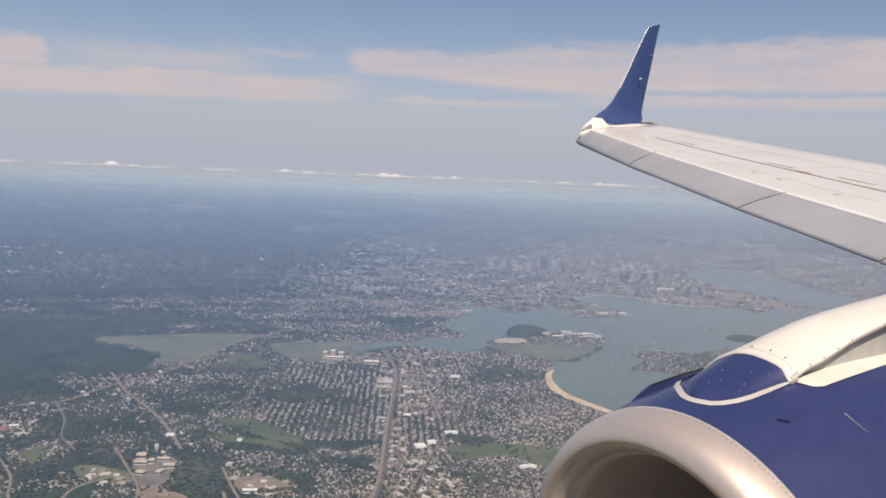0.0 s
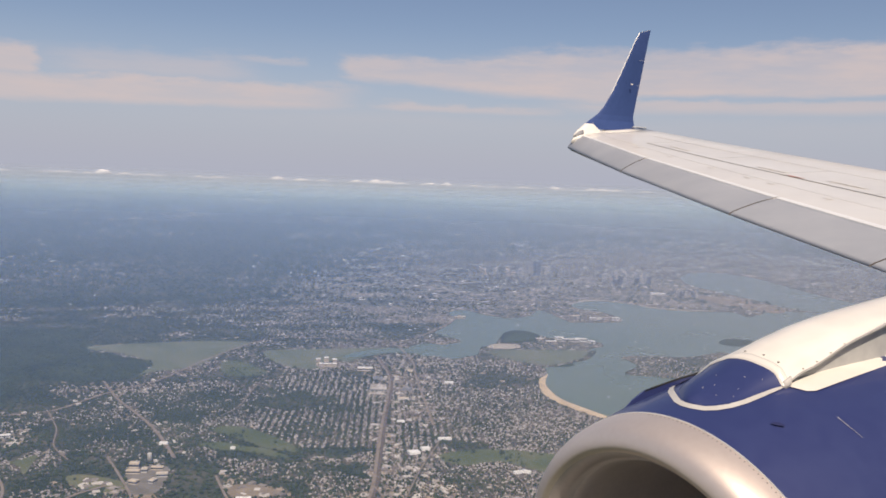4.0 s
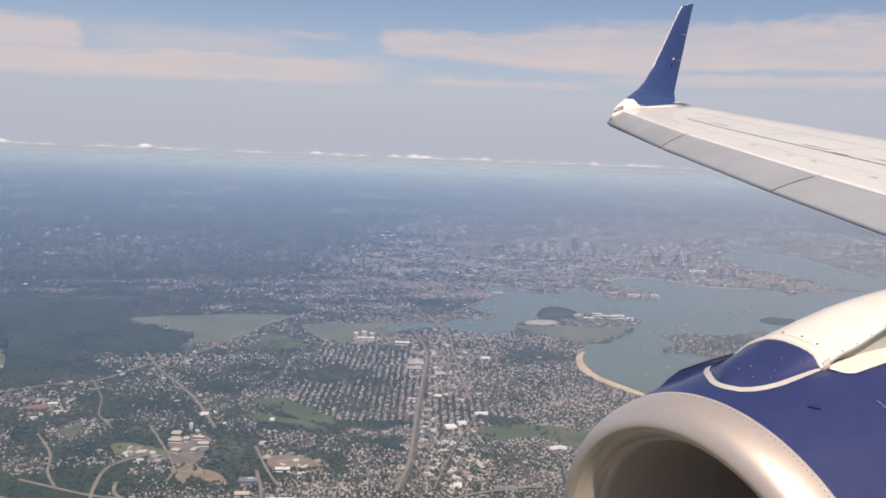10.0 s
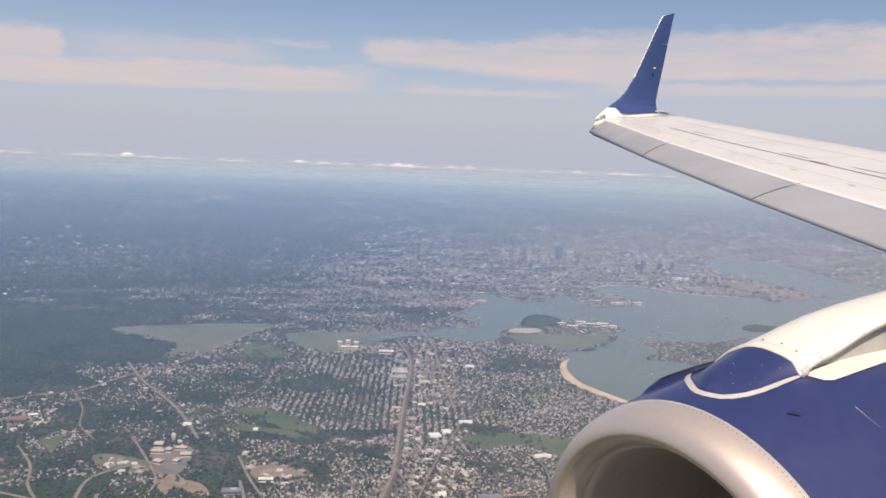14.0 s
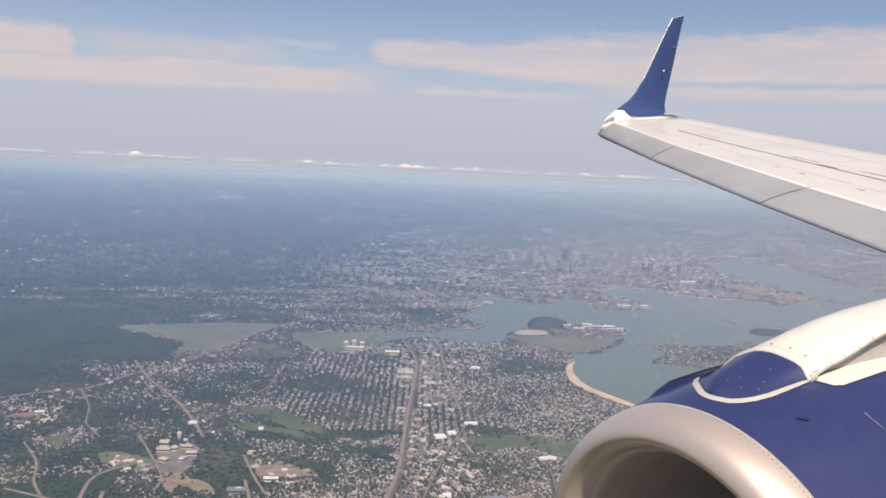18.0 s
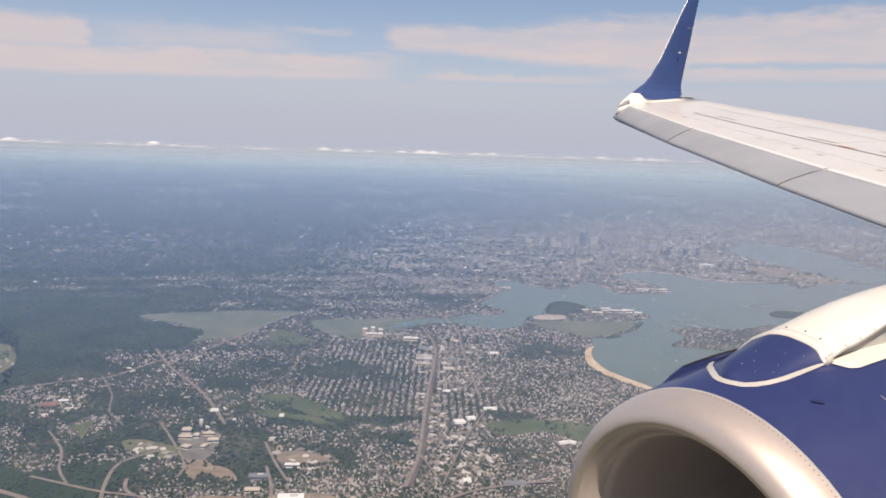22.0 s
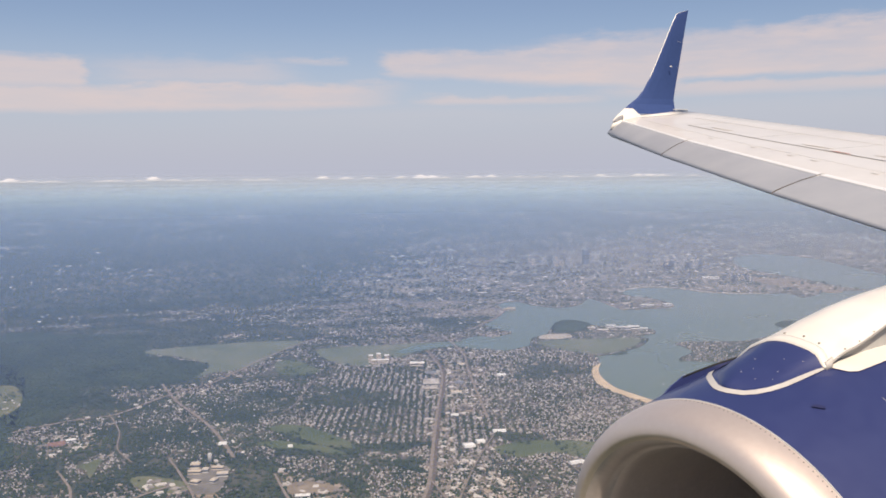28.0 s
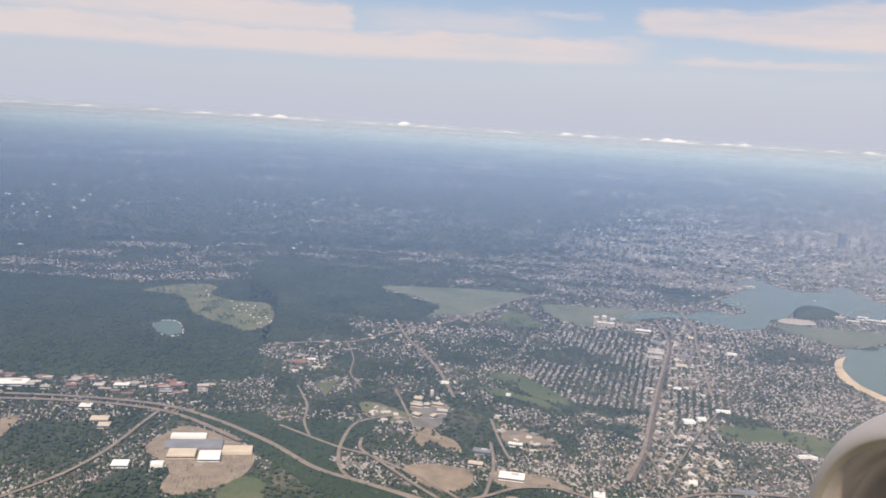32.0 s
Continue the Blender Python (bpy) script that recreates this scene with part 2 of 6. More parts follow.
def box(cx, cy, z0, sx, sy, sz, turn=0.0):
    c, s = math.cos(turn), math.sin(turn)
    v = []
    for z in (z0, z0 + sz):
        for dx, dy in ((-1, -1), (1, -1), (1, 1), (-1, 1)):
            x, y = dx * sx / 2, dy * sy / 2
            v.append((cx + c * x - s * y, cy + s * x + c * y, z))
    return v, [(3, 2, 1, 0), (4, 5, 6, 7), (0, 1, 5, 4), (1, 2, 6, 5), (2, 3, 7, 6), (3, 0, 4, 7)]


def lerp(table, x):
    return float(np.interp(x, [p[0] for p in table], [p[1] for p in table]))


# ---- the airliner: x runs aft, y to starboard, z up, from the seat by the window ----
HEADING, LEAN = radians(27), radians(4)
aft = np.array([math.cos(HEADING), math.sin(HEADING), 0.0])
star = np.array([-math.sin(HEADING) * math.cos(LEAN), math.cos(HEADING) * math.cos(LEAN), math.sin(LEAN)])
upw = np.cross(aft, star)
airliner = new("airliner")
airliner.matrix_world = Matrix(((aft[0], star[0], upw[0], 0), (aft[1], star[1], upw[1], 0), (aft[2], star[2], upw[2], 80), (0, 0, 0, 1)))
tagged(airliner, "white and blue regional jet in flight, starboard wing and engine", "airliner")

# wing
LE_Z = [(0.5, -0.69), (2, -0.645), (3.33, -0.60), (5.15, -0.535), (8.74, -0.375), (12.56, -0.14)]
TE_Z = [(0.5, -0.50), (2, -0.40), (7.09, -0.09), (9.77, 0.08), (12.56, 0.27)]


def le(v):
    return np.array([2.86 + 0.51 * v, v, lerp(LE_Z, v)])


def te(v):
    return np.array([7.55 + 0.27 * v, v, lerp(TE_Z, v)])


def on_wing(v, c, h):
    """Point of the wing section at span v, chord fraction c, h of the section's height above its chord line."""
    t = 0.055 + 0.0085 * v
    return le(v) * (1 - c) + te(v) * c + np.array([0, 0, h * t])


UPPER = [(0.15, 0.93), (0.165, 0.985), (0.22, 1.0), (0.32, 0.98), (0.42, 0.82), (0.5, 0.66), (0.62, 0.48), (0.75, 0.3), (0.88, 0.14), (1.0, 0.03)]
LOWER = [(1.0, -0.03), (0.8, -0.35), (0.5, -1.0), (0.25, -1.05), (0.1, -0.8), (0.05, -0.2), (0.09, 0.4)]


def upper_h(c):
    return lerp([(0.0, 0.0), (0.012, 0.38), (0.04, 0.68), (0.09, 0.9), (0.16, 1.0)] + UPPER[2:], c)


spans = [-0.3 + (12.35 + 0.3) * i / 26 for i in range(27)]
wing = part("wing", *loft([[on_wing(v, c, h) for c, h in UPPER + LOWER] for v in spans]), M_WHITE, airliner, "white upper wing skin with panel lines", True)
NOSE = [(0.162, 1.0), (0.13, 0.9), (0.09, 0.72), (0.04, 0.4), (0.012, 0.16), (0.0, 0.0), (0.004, -0.14), (0.05, -0.55), (0.055, -0.3), (0.05, 0.3), (0.1, 0.75), (0.155, 0.9)]
for v0, v1 in ((0.25, 3.1), (3.12, 5.14), (5.17, 8.72), (8.76, 12.5)):
    ring = [[on_wing(v, c, h) + np.array([0, 0, 0.001]) for c, h in NOSE] for v in np.linspace(v0, v1, 9)]
    part("slat", *loft(ring, True, False), M_SLAT, wing, "bare grey leading-edge slat", True)
    edge = [[on_wing(v, c, upper_h(c)) + np.array([0, 0, 0.003 if 0.151 < c < 0.171 else -0.004]) for c in (0.15, 0.153, 0.158, 0.164, 0.169, 0.172)] for v in np.linspace(v0, v1, 9)]
    part("slat_edge", *loft(edge, False, False), M_LIPWHITE, wing, "bright trailing lip of the slat")
    for r in (ring[0], ring[-1]):
        part("slat_end", [tuple(p) for p in r], [tuple(range(len(r)))], M_LINE, wing, "dark slat end rib")


def wing_line(name, c0, c1, v0, v1, width, mat, label, n=12):
    pts = []
    for i in range(n):
        v, c = v0 + (v1 - v0) * i / (n - 1), c0 + (c1 - c0) * i / (n - 1)
        pts.append(on_wing(v, c, upper_h(c)))
    return part(name, *strip(pts, width, (0, 0, 1), 0.003, 0.001), mat, wing, label)


wing_line("spoiler_gap", 0.45, 0.47, 10.35, 1.5, 0.024, M_LINE, "dark gap ahead of the spoilers")
wing_line("flap_gap", 0.76, 0.76, 11.3, 1.5, 0.012, M_FAINT, "thin flap joint")
wing_line("spar_joint", 0.3, 0.3, 11.9, 1.5, 0.005, M_FAINT, "faint skin joint")
for v in (10.35, 8.2, 6.6, 5.0):
    wing_line("panel_joint", 0.455, 0.76, v, v, 0.008, M_GREYWING, "chordwise panel joint", 5)
for v, c in ((9.5, 0.6), (6.9, 0.58), (5.6, 0.6)):
    wing_line("vent_panel", c - 0.06, c - 0.055, v + 0.28, v - 0.28, 0.07, M_FAINT, "grey louvred panel", 4)
wing_line("warning_stencil", 0.475, 0.48, 6.42, 6.12, 0.03, M_RED, "faded red stencil mark", 3)
wing_line("warning_stencil", 0.465, 0.475, 6.3, 6.26, 0.06, M_RED, "faded red stencil mark", 3)
for v in (11.2, 9.9, 8.6, 7.3, 6.4, 5.9, 4.9):
    wing_line("access_cover", 0.27, 0.275, v, v - 0.10, 0.03, M_FAINT, "small grey access cover", 3)

# wing tip and winglet
WINGLET = [(0.20, 9.70, 10.70), (0.285, 9.577, 10.70), (0.371, 9.69, 10.672), (0.469, 9.828, 10.648), (0.616, 9.96, 10.665), (0.761, 10.043, 10.684), (0.846, 10.10, 10.696), (1.163, 10.246, 10.743), (1.501, 10.393, 10.787), (1.841, 10.542, 10.832), (1.967, 10.612, 10.852), (2.0, 10.70, 10.858), (2.04, 10.84, 10.866)]
rings = []
for w, a0, a1 in WINGLET:
    lean = 12.42 + 0.14 * min(1, w / 0.4) + 0.06 * w
    k = lean / 12.5
    ring = []
    for c, h in ((0, 0), (0.03, 1), (0.12, 1.7), (0.35, 2), (0.7, 1.2), (1, 0.08), (0.7, -1.2), (0.35, -2), (0.12, -1.7), (0.03, -1)):
        ring.append(np.array([k * (a0 + (a1 - a0) * c), lean + h * 0.016 * (a1 - a0), k * w]))
    rings.append(ring)
winglet = part("winglet", *loft(rings), M_BLUETIP, airliner, "tall deep blue winglet")
edge = [np.array([r[0][0] - 0.006, r[0][1], r[0][2]]) for r in rings[6:]]
part("leading_edge", *loft([[p + np.array(d) for d in ((-0.003, 0, 0), (0.005, -0.006, 0), (0.005, 0.006, 0))] for p in edge]), M_WHITE, winglet, "bright bare leading edge")
part("tail_light", *box(10.57, 12.535, 1.04, 0.025, 0.03, 0.025), M_WHITE, winglet, "small white marker")
tip = []
for v, a0, a1, z0, z1, th in ((12.34, 9.17, 10.93, -0.06, 0.25, 0.09), (12.43, 9.25, 10.93, -0.03, 0.26, 0.09), (12.5, 9.32, 10.92, 0.0, 0.27, 0.085), (12.56, 9.42, 10.9, 0.03, 0.28, 0.07), (12.6, 9.52, 10.85, 0.06, 0.28, 0.03)):
    ring = []
    for c, h in ((0, 0), (0.03, 0.6), (0.12, 1), (0.4, 0.9), (0.75, 0.4), (1, 0.02), (0.75, -0.3), (0.4, -0.7), (0.12, -0.8), (0.03, -0.5)):
        ring.append(np.array([a0 + (a1 - a0) * c, v, z0 + (z1 - z0) * c + h * th]))
    tip.append(ring)
tip_cap = part("wing_tip", *loft(tip), M_WHITE, airliner, "white wing tip fairing under the winglet", True)
root = []
for w, a0, a1 in ((0.04, 9.323, 10.2), (0.085, 9.345, 10.1), (0.168, 9.425, 9.90), (0.21, 9.48, 9.83), (0.25, 9.53, 9.78), (0.287, 9.575, 9.72)):
    lean = 12.42 + 0.14 * min(1, w / 0.4) + 0.06 * w
    k = lean / 12.5
    root.append([np.array([k * (a0 + (a1 - a0) * c), lean + h * 0.05, k * w]) for c, h in ((0, 0), (0.03, 0.4), (0.12, 0.8), (0.4, 1), (0.8, 1), (1, 0.9), (1, -0.9), (0.8, -1), (0.4, -1), (0.12, -0.8), (0.03, -0.4))])
part("winglet_root", *loft(root), M_WHITE, tip_cap, "white fairing at the winglet root", True)
lens = []
for c, r in ((0, 0.012), (0.08, 0.04), (0.2, 0.055), (0.32, 0.05)):
    lens.append([np.array([9.285 + 0.55 * c, 12.40 + 0.6 * r * math.cos(a), 0.055 + 0.2 * c + r * math.sin(a)]) for a in np.linspace(0, 2 * math.pi, 10, endpoint=False)])
part("position_light", *loft(lens), M_LENS, tip_cap, "grey lamp lens in the tip", True)
part("static_wick", *loft([[np.array([x, 12.5 + 0.012 * math.cos(a), 0.29 + 0.012 * math.sin(a)]) for a in np.linspace(0, 6.28, 7)[:-1]] for x in (10.66, 10.98)]), M_GREYWING, tip_cap, "thin static discharge wick")
for w in (0.62, 1.05, 1.5):
    part("static_wick", *loft([[np.array([x, 12.62 + 0.0022 * math.cos(a), w + 0.0022 * math.sin(a)]) for a in np.linspace(0, 6.28, 6)[:-1]] for x in (10.68 + 0.06 * w, 10.80 + 0.06 * w)]), M_GREYWING, winglet, "thin static discharge wick")

# engine nacelle
N0 = np.array([2.237, 2.272, -1.838])
YAW, RISE = 0.0856, 0.1062
n_ax = np.array([math.cos(YAW) * math.cos(RISE), math.sin(YAW) * math.cos(RISE), math.sin(RISE)])
n_e1 = np.cross(n_ax, (0, 0, 1))
n_e1 /= np.linalg.norm(n_e1)
n_e2 = np.cross(n_e1, n_ax)      # upwards


def nac(s, r, a):
    """Point of the nacelle at length s, radius r and angle a from the crown (towards the cabin when positive)."""
    return N0 + n_ax * s + r * (math.cos(a) * n_e2 + math.sin(a) * (-n_e1 if n_e1[1] > 0 else n_e1))


RADIUS = [(0.16, 0.80), (0.36, 0.828), (0.6, 0.85), (0.9, 0.862), (1.3, 0.86), (1.9, 0.82), (2.5, 0.73), (3.0, 0.62)]


def revolve(profile, n=96):
    return loft([[nac(s, r, 2 * math.pi * j / n) for j in range(n)] for s, r in profile], True, False)


LIP_R, SEAM_R, LIP_L = 0.70, 0.80, 0.16
lip_profile = [(LIP_L * u, LIP_R + (SEAM_R - LIP_R) * g) for u, g in ((1, 1), (0.8, 0.975), (0.65, 0.93), (0.5, 0.87), (0.35, 0.78), (0.24, 0.68), (0.15, 0.55), (0.08, 0.4), (0.03, 0.22), (0.005, 0.08), (0, 0))]
lip_profile += [(0.002, 0.696), (0.007, 0.688), (0.014, 0.679)]
cowl = part("nacelle", *revolve([(s, lerp(RADIUS, s)) for s in (0.162, 0.25, 0.36, 0.5, 0.7, 1.0, 1.3, 1.7, 2.0, 2.4, 2.8, 3.1)]), M_BLUE, airliner, "deep blue engine nacelle with bare metal lip", True)
part("inlet_lip", *revolve(lip_profile, 128), M_LIP, cowl, "brushed bare metal inlet lip", True)
part("inlet_liner", *revolve([(0.0135, 0.6795), (0.022, 0.672), (0.034, 0.663), (0.052, 0.6535), (0.076, 0.6445), (0.0985, 0.6385), (0.103, 0.632), (0.112, 0.624), (0.16, 0.612), (0.3, 0.595), (0.5, 0.58), (0.75, 0.57), (1.0, 0.58), (1.35, 0.585)], 96), M_LINER, cowl, "dull brown-grey inlet liner", True)
part("bulkhead", *loft([[nac(1.36, r, 2 * math.pi * j / 48) for j in range(48)] for r in (0.58, 0.02)]), M_LINER, cowl, "dim stator face behind the fan")
spinner = part("spinner", *revolve([(0.90, 0.01), (0.94, 0.06), (1.03, 0.12), (1.18, 0.17), (1.33, 0.19)], 32), M_GREYWING, cowl, "grey pointed fan spinner", True)
for i in range(24):
    b = 2 * math.pi * i / 24
    ring = []
    for r, tw, ch in ((0.18, 0.25, 0.10), (0.37, 0.5, 0.13), (0.572, 0.75, 0.15)):
        q = []
        for sd, th in ((-1, 0), (0, 0.006), (1, 0), (0, -0.006)):
            s = 1.22 + sd * ch / 2 * math.cos(tw)
            q.append(nac(s, r, b + (sd * ch / 2 * math.sin(tw) + th) / r))
        ring.append(q)
    part("fan_blade", *loft(ring), M_BLADE, spinner)
for i in range(96):
    a = radians(-70 + 140 * i / 95)
    v, fc = loft([[nac(0.147 + d, 0.7988 + h, a + t / 0.8) for d, t in ((-0.002, -0.002), (0.002, -0.002), (0.002, 0.002), (-0.002, 0.002))] for h in (-0.002, 0.0008)])
    part("rivet", v, fc, M_LINE, cowl)
part("seam_band", *revolve([(0.158, 0.7995), (0.159, 0.8015), (0.164, 0.802), (0.165, 0.799)], 128), M_GREYWING, cowl, "fine joint between lip and cowl")


def on_cowl(s, y, lift=0.0):
    """Point of the cowl at length s that lies y to starboard of its axis."""
    r = lerp(RADIUS, s) + lift
    return nac(s, r, math.asin(-y / r))


def cowl_patch(name, ss, y0, y1, mat, label, lift=0.006, n=6):
    """A patch that follows the cowl between two sideways offsets along the stations ss."""
    top = [[on_cowl(s, y0[i] + (y1[i] - y0[i]) * j / (n - 1), lift) for j in range(n)] for i, s in enumerate(ss)]
    verts, faces = loft(top, False, False)
    return part(name, verts, faces, mat, cowl, label, True)


cowl_patch("inlet_scoop", (0.380, 0.394, 0.408, 0.418), (-0.2, -0.2, -0.208, -0.224), (-0.204, -0.222, -0.236, -0.234), M_SCOOP, "small dark flush scoop")
cowl_patch("scratch", (0.6475, 0.6485, 0.6493), (-0.29, -0.294, -0.298), (-0.394, -0.398, -0.402), M_GREYWING, "thin pale scratch", 0.002, 2)
CHINE = [(2.42, -1.13), (2.46, -1.095), (2.52, -1.06), (2.6, -1.042), (2.7, -1.022), (2.85, -1.0), (3.0, -0.985)]
chine = part("chine", *loft([[np.array([a, 2.74 + d, z]) for d, z in ((-0.006, -1.3), (0.006, -1.3), (0.004, top), (-0.004, top))] for a, top in CHINE]), M_BLUE, cowl, "blue vortex chine on the far shoulder")
part("chine_edge", *loft([[np.array([a, 2.74 + d, top + z]) for d, z in ((-0.005, -0.004), (0.005, -0.004), (0.005, 0.0), (-0.005, 0.0))] for a, top in CHINE[2:]]), M_DARK, chine, "dark edge of the chine")

# pylon and its fairing: sections run over the crest from the foot by the cabin to the far foot
ACROSS = (0, 0.015, 0.03, 0.055, 0.09, 0.15, 0.23, 0.31, 0.4, 0.5, 0.6, 0.7, 0.8, 0.9, 1)
SHOULDER = [(0, 0), (0.03, 0.22), (0.055, 0.5), (0.09, 0.75), (0.15, 0.89), (0.23, 0.965), (0.31, 0.99), (0.4, 1.0), (0.5, 0.95), (0.6, 0.85), (0.8, 0.5), (1, 0)]
FOOT_V = [(2.399, 2.40, 2.40), (2.405, 2.372, 2.432), (2.42, 2.345, 2.46), (2.457, 2.312, 2.505), (2.508, 2.284, 2.565), (2.575, 2.273, 2.62), (2.647, 2.272, 2.67), (2.727, 2.270, 2.71), (2.80, 2.258, 2.74)]
NEAR_Z = [(2.399, -0.999), (2.42, -0.992), (2.457, -0.984), (2.508, -0.972), (2.575, -0.96), (2.647, -0.946), (2.727, -0.93), (2.80, -0.915), (2.835, -0.893), (2.885, -0.868), (2.96, -0.849), (3.04, -0.818), (3.115, -0.784), (3.17, -0.763), (3.4, -0.70), (4.4, -0.52)]
CREST_Z = [(2.399, -0.999), (2.405, -0.990), (2.42, -0.980), (2.457, -0.965), (2.508, -0.950), (2.575, -0.932), (2.647, -0.912), (2.727, -0.887), (2.79, -0.862), (2.84, -0.834), (2.96, -0.786), (3.12, -0.737), (3.29, -0.697), (3.47, -0.667), (4.0, -0.59), (4.4, -0.53)]


def section(a, grow=0.0):
    """Points over the pylon at length a, from its near edge to its far one."""
    x = a + 0.036 * max(0.0, (2.80 - a) / 0.4)
    v0 = float(np.interp(a, [p[0] for p in FOOT_V], [p[1] for p in FOOT_V])) + 0.02 * min(1.0, max(0.0, a - 2.8))
    v1 = float(np.interp(a, [p[0] for p in FOOT_V], [p[2] for p in FOOT_V]))
    z0, zc = lerp(NEAR_Z, a), lerp(CREST_Z, a)
    z1 = -1.004 - 0.03 * min(1.0, (a - 2.399) / 0.3)
    round_nose = min(1.0, max(0.0, (2.70 - a) / 0.2))
    pts = []
    for q in ACROSS:
        f = lerp(SHOULDER, q) * (1 - round_nose) + round_nose * math.sin(math.pi * q) ** 0.8
        base = z0 + (z1 - z0) * q
        pts.append(np.array([x, v0 + (v1 - v0) * q - grow * (1 - 2 * q), base + (zc - base) * f + (grow if 0 < q < 1 else 0)]))
    return pts


fairing = part("pylon_fairing", *loft([section(a) for a in (2.3995, 2.402, 2.406, 2.412, 2.42, 2.432, 2.446, 2.465, 2.49, 2.52, 2.56, 2.6, 2.65, 2.7, 2.74, 2.785)], False, False), M_BLUE, airliner, "deep blue rounded fairing nose", True)
pylon = part("pylon", *loft([section(a, 0.002) for a in (2.784, 2.80, 2.82, 2.84, 2.87, 2.9, 2.95, 3.0, 3.06, 3.12, 3.2, 3.3, 3.4, 3.55, 3.7, 4.0, 4.4)], False, False), M_WHITE, airliner, "white engine pylon rising to the wing", True)
lip_pts = [section(a, 0.002)[0] for a in (2.815, 2.84, 2.87, 2.9, 2.95, 3.0, 3.06, 3.12, 3.2, 3.3, 3.4, 3.55)]
part("pylon_lip", *loft([[p + np.array([0, d, z]) for d, z in ((-0.002, 0.003), (0.03, -0.004), (0.03, -0.012), (-0.002, -0.006))] for p in lip_pts]), M_SEAL, pylon, "turned-under lower edge of the pylon")
part("pylon_web", *loft([[np.array([a, 2.285 + 0.02 * (a - 2.8), lerp(NEAR_Z, a) - 0.004]), np.array([a, 2.272 + 0.02 * (a - 2.8), -1.0])] for a in (2.81, 2.84, 2.9, 3.0, 3.1, 3.3, 3.6, 4.2)], False, False), M_GREYWING, pylon, "grey recessed side of the pylon")
part("collar", *loft([section(a, g) for a, g in ((2.782, 0.001), (2.784, 0.006), (2.80, 0.007), (2.812, 0.007), (2.816, 0.003))], False, False), M_WHITE, pylon, "white collar band round the fairing", True)
part("collar_joint", *loft([section(a, 0.0045) for a in (2.815, 2.819)], False, False), M_SEAL, pylon, "fine joint behind the collar", True)
part("collar_end", *loft([[section(a, 0.007)[0] + np.array([0, d, z]) for d, z in ((-0.004, -0.02), (0.008, -0.02), (0.01, 0.02), (0.0, 0.02))] for a in (2.79, 2.80, 2.812, 2.824)]), M_SEAL, pylon, "rounded metal end of the collar", True)
for a, q in ((2.832, 5), (2.835, 7), (2.83, 9)):
    p = section(a, 0.003)[q]
    part("latch", *box(p[0], p[1], p[2] - 0.002, 0.009, 0.0055, 0.0045), M_LINE, pylon, "small dark latch")
for a in (2.83, 2.9, 2.98, 3.06, 3.14):
    p = section(a, 0.003)[1]
    part("latch", *box(p[0], p[1], p[2] - 0.002, 0.006, 0.0045, 0.0035), M_LINE, pylon, "small dark latch")
for a, i in ((2.5, 6), (2.55, 4), (2.55, 8), (2.6, 5), (2.62, 9), (2.68, 6), (2.5, 9), (2.72, 4)):
    p = section(a, 0.001)[i]
    part("screw", *box(p[0], p[1], p[2] - 0.001, 0.0024, 0.0024, 0.002), M_WHITE, fairing)
FOOT = [(0.65, -0.064, 0.012), (0.58, -0.066, 0.022), (0.498, -0.064, 0.028), (0.425, -0.06, 0.03), (0.358, -0.047, 0.032), (0.308, -0.022, 0.036), (0.272, 0.014, 0.036), (0.257, 0.078, 0.036), (0.263, 0.125, 0.032), (0.28, 0.165, 0.03), (0.325, 0.225, 0.03), (0.4, 0.31, 0.03), (0.5, 0.39, 0.03), (0.68, 0.44, 0.03)]
band_in, band_out = [], []
for i, (fs, fy, fw) in enumerate(FOOT):
    b0, b1 = FOOT[max(0, i - 1)], FOOT[min(len(FOOT) - 1, i + 1)]
    ds, dy = b1[0] - b0[0], b1[1] - b0[1]
    k = 0.78 * fw / math.hypot(ds, dy)
    band_out.append(on_cowl(fs, fy, 0.002))
    band_in.append(on_cowl(fs + dy * k, fy - ds * k, 0.006))
part("foot_band", *loft([band_in, band_out], False, False), M_SEAL, fairing, "pale sealing band round the fairing foot", True)
cowl_patch("pylon_flange", (0.668, 0.69, 0.725, 0.96, 1.4, 1.9), (-0.062, -0.058, -0.056, -0.052, -0.02, 0.0), (-0.08, -0.132, -0.15, -0.154, -0.14, -0.13), M_WHITE, "white flange where the pylon meets the cowl", 0.004)
cowl_patch("pylon_recess", (0.67, 0.72, 1.0, 1.5, 1.9), (0.02, 0.02, 0.02, 0.05, 0.05), (-0.06, -0.055, -0.05, -0.015, 0.0), M_SLAT, "grey recessed pylon foot", 0.003)

# fuselage skin with the cabin window
fus = []
HOLE = (0.03, -0.03)
win_n = 48


def hole(scale, v):
    pts = []
    for i in range(win_n):
        t = 2 * math.pi * i / win_n
        c, s = math.cos(t), math.sin(t)
        x = 0.19 * scale * math.copysign(abs(c) ** 0.6, c)
        z = 0.25 * scale * math.copysign(abs(s) ** 0.6, s)
        pts.append(np.array([HOLE[0] + x, v, HOLE[1] + z]))
    return pts


def skin(x, z):
    """Sideways place of the round fuselage side at height z."""
    return -1.48 + math.sqrt(max(0.01, 1.5 ** 2 - (z + 0.25) ** 2))


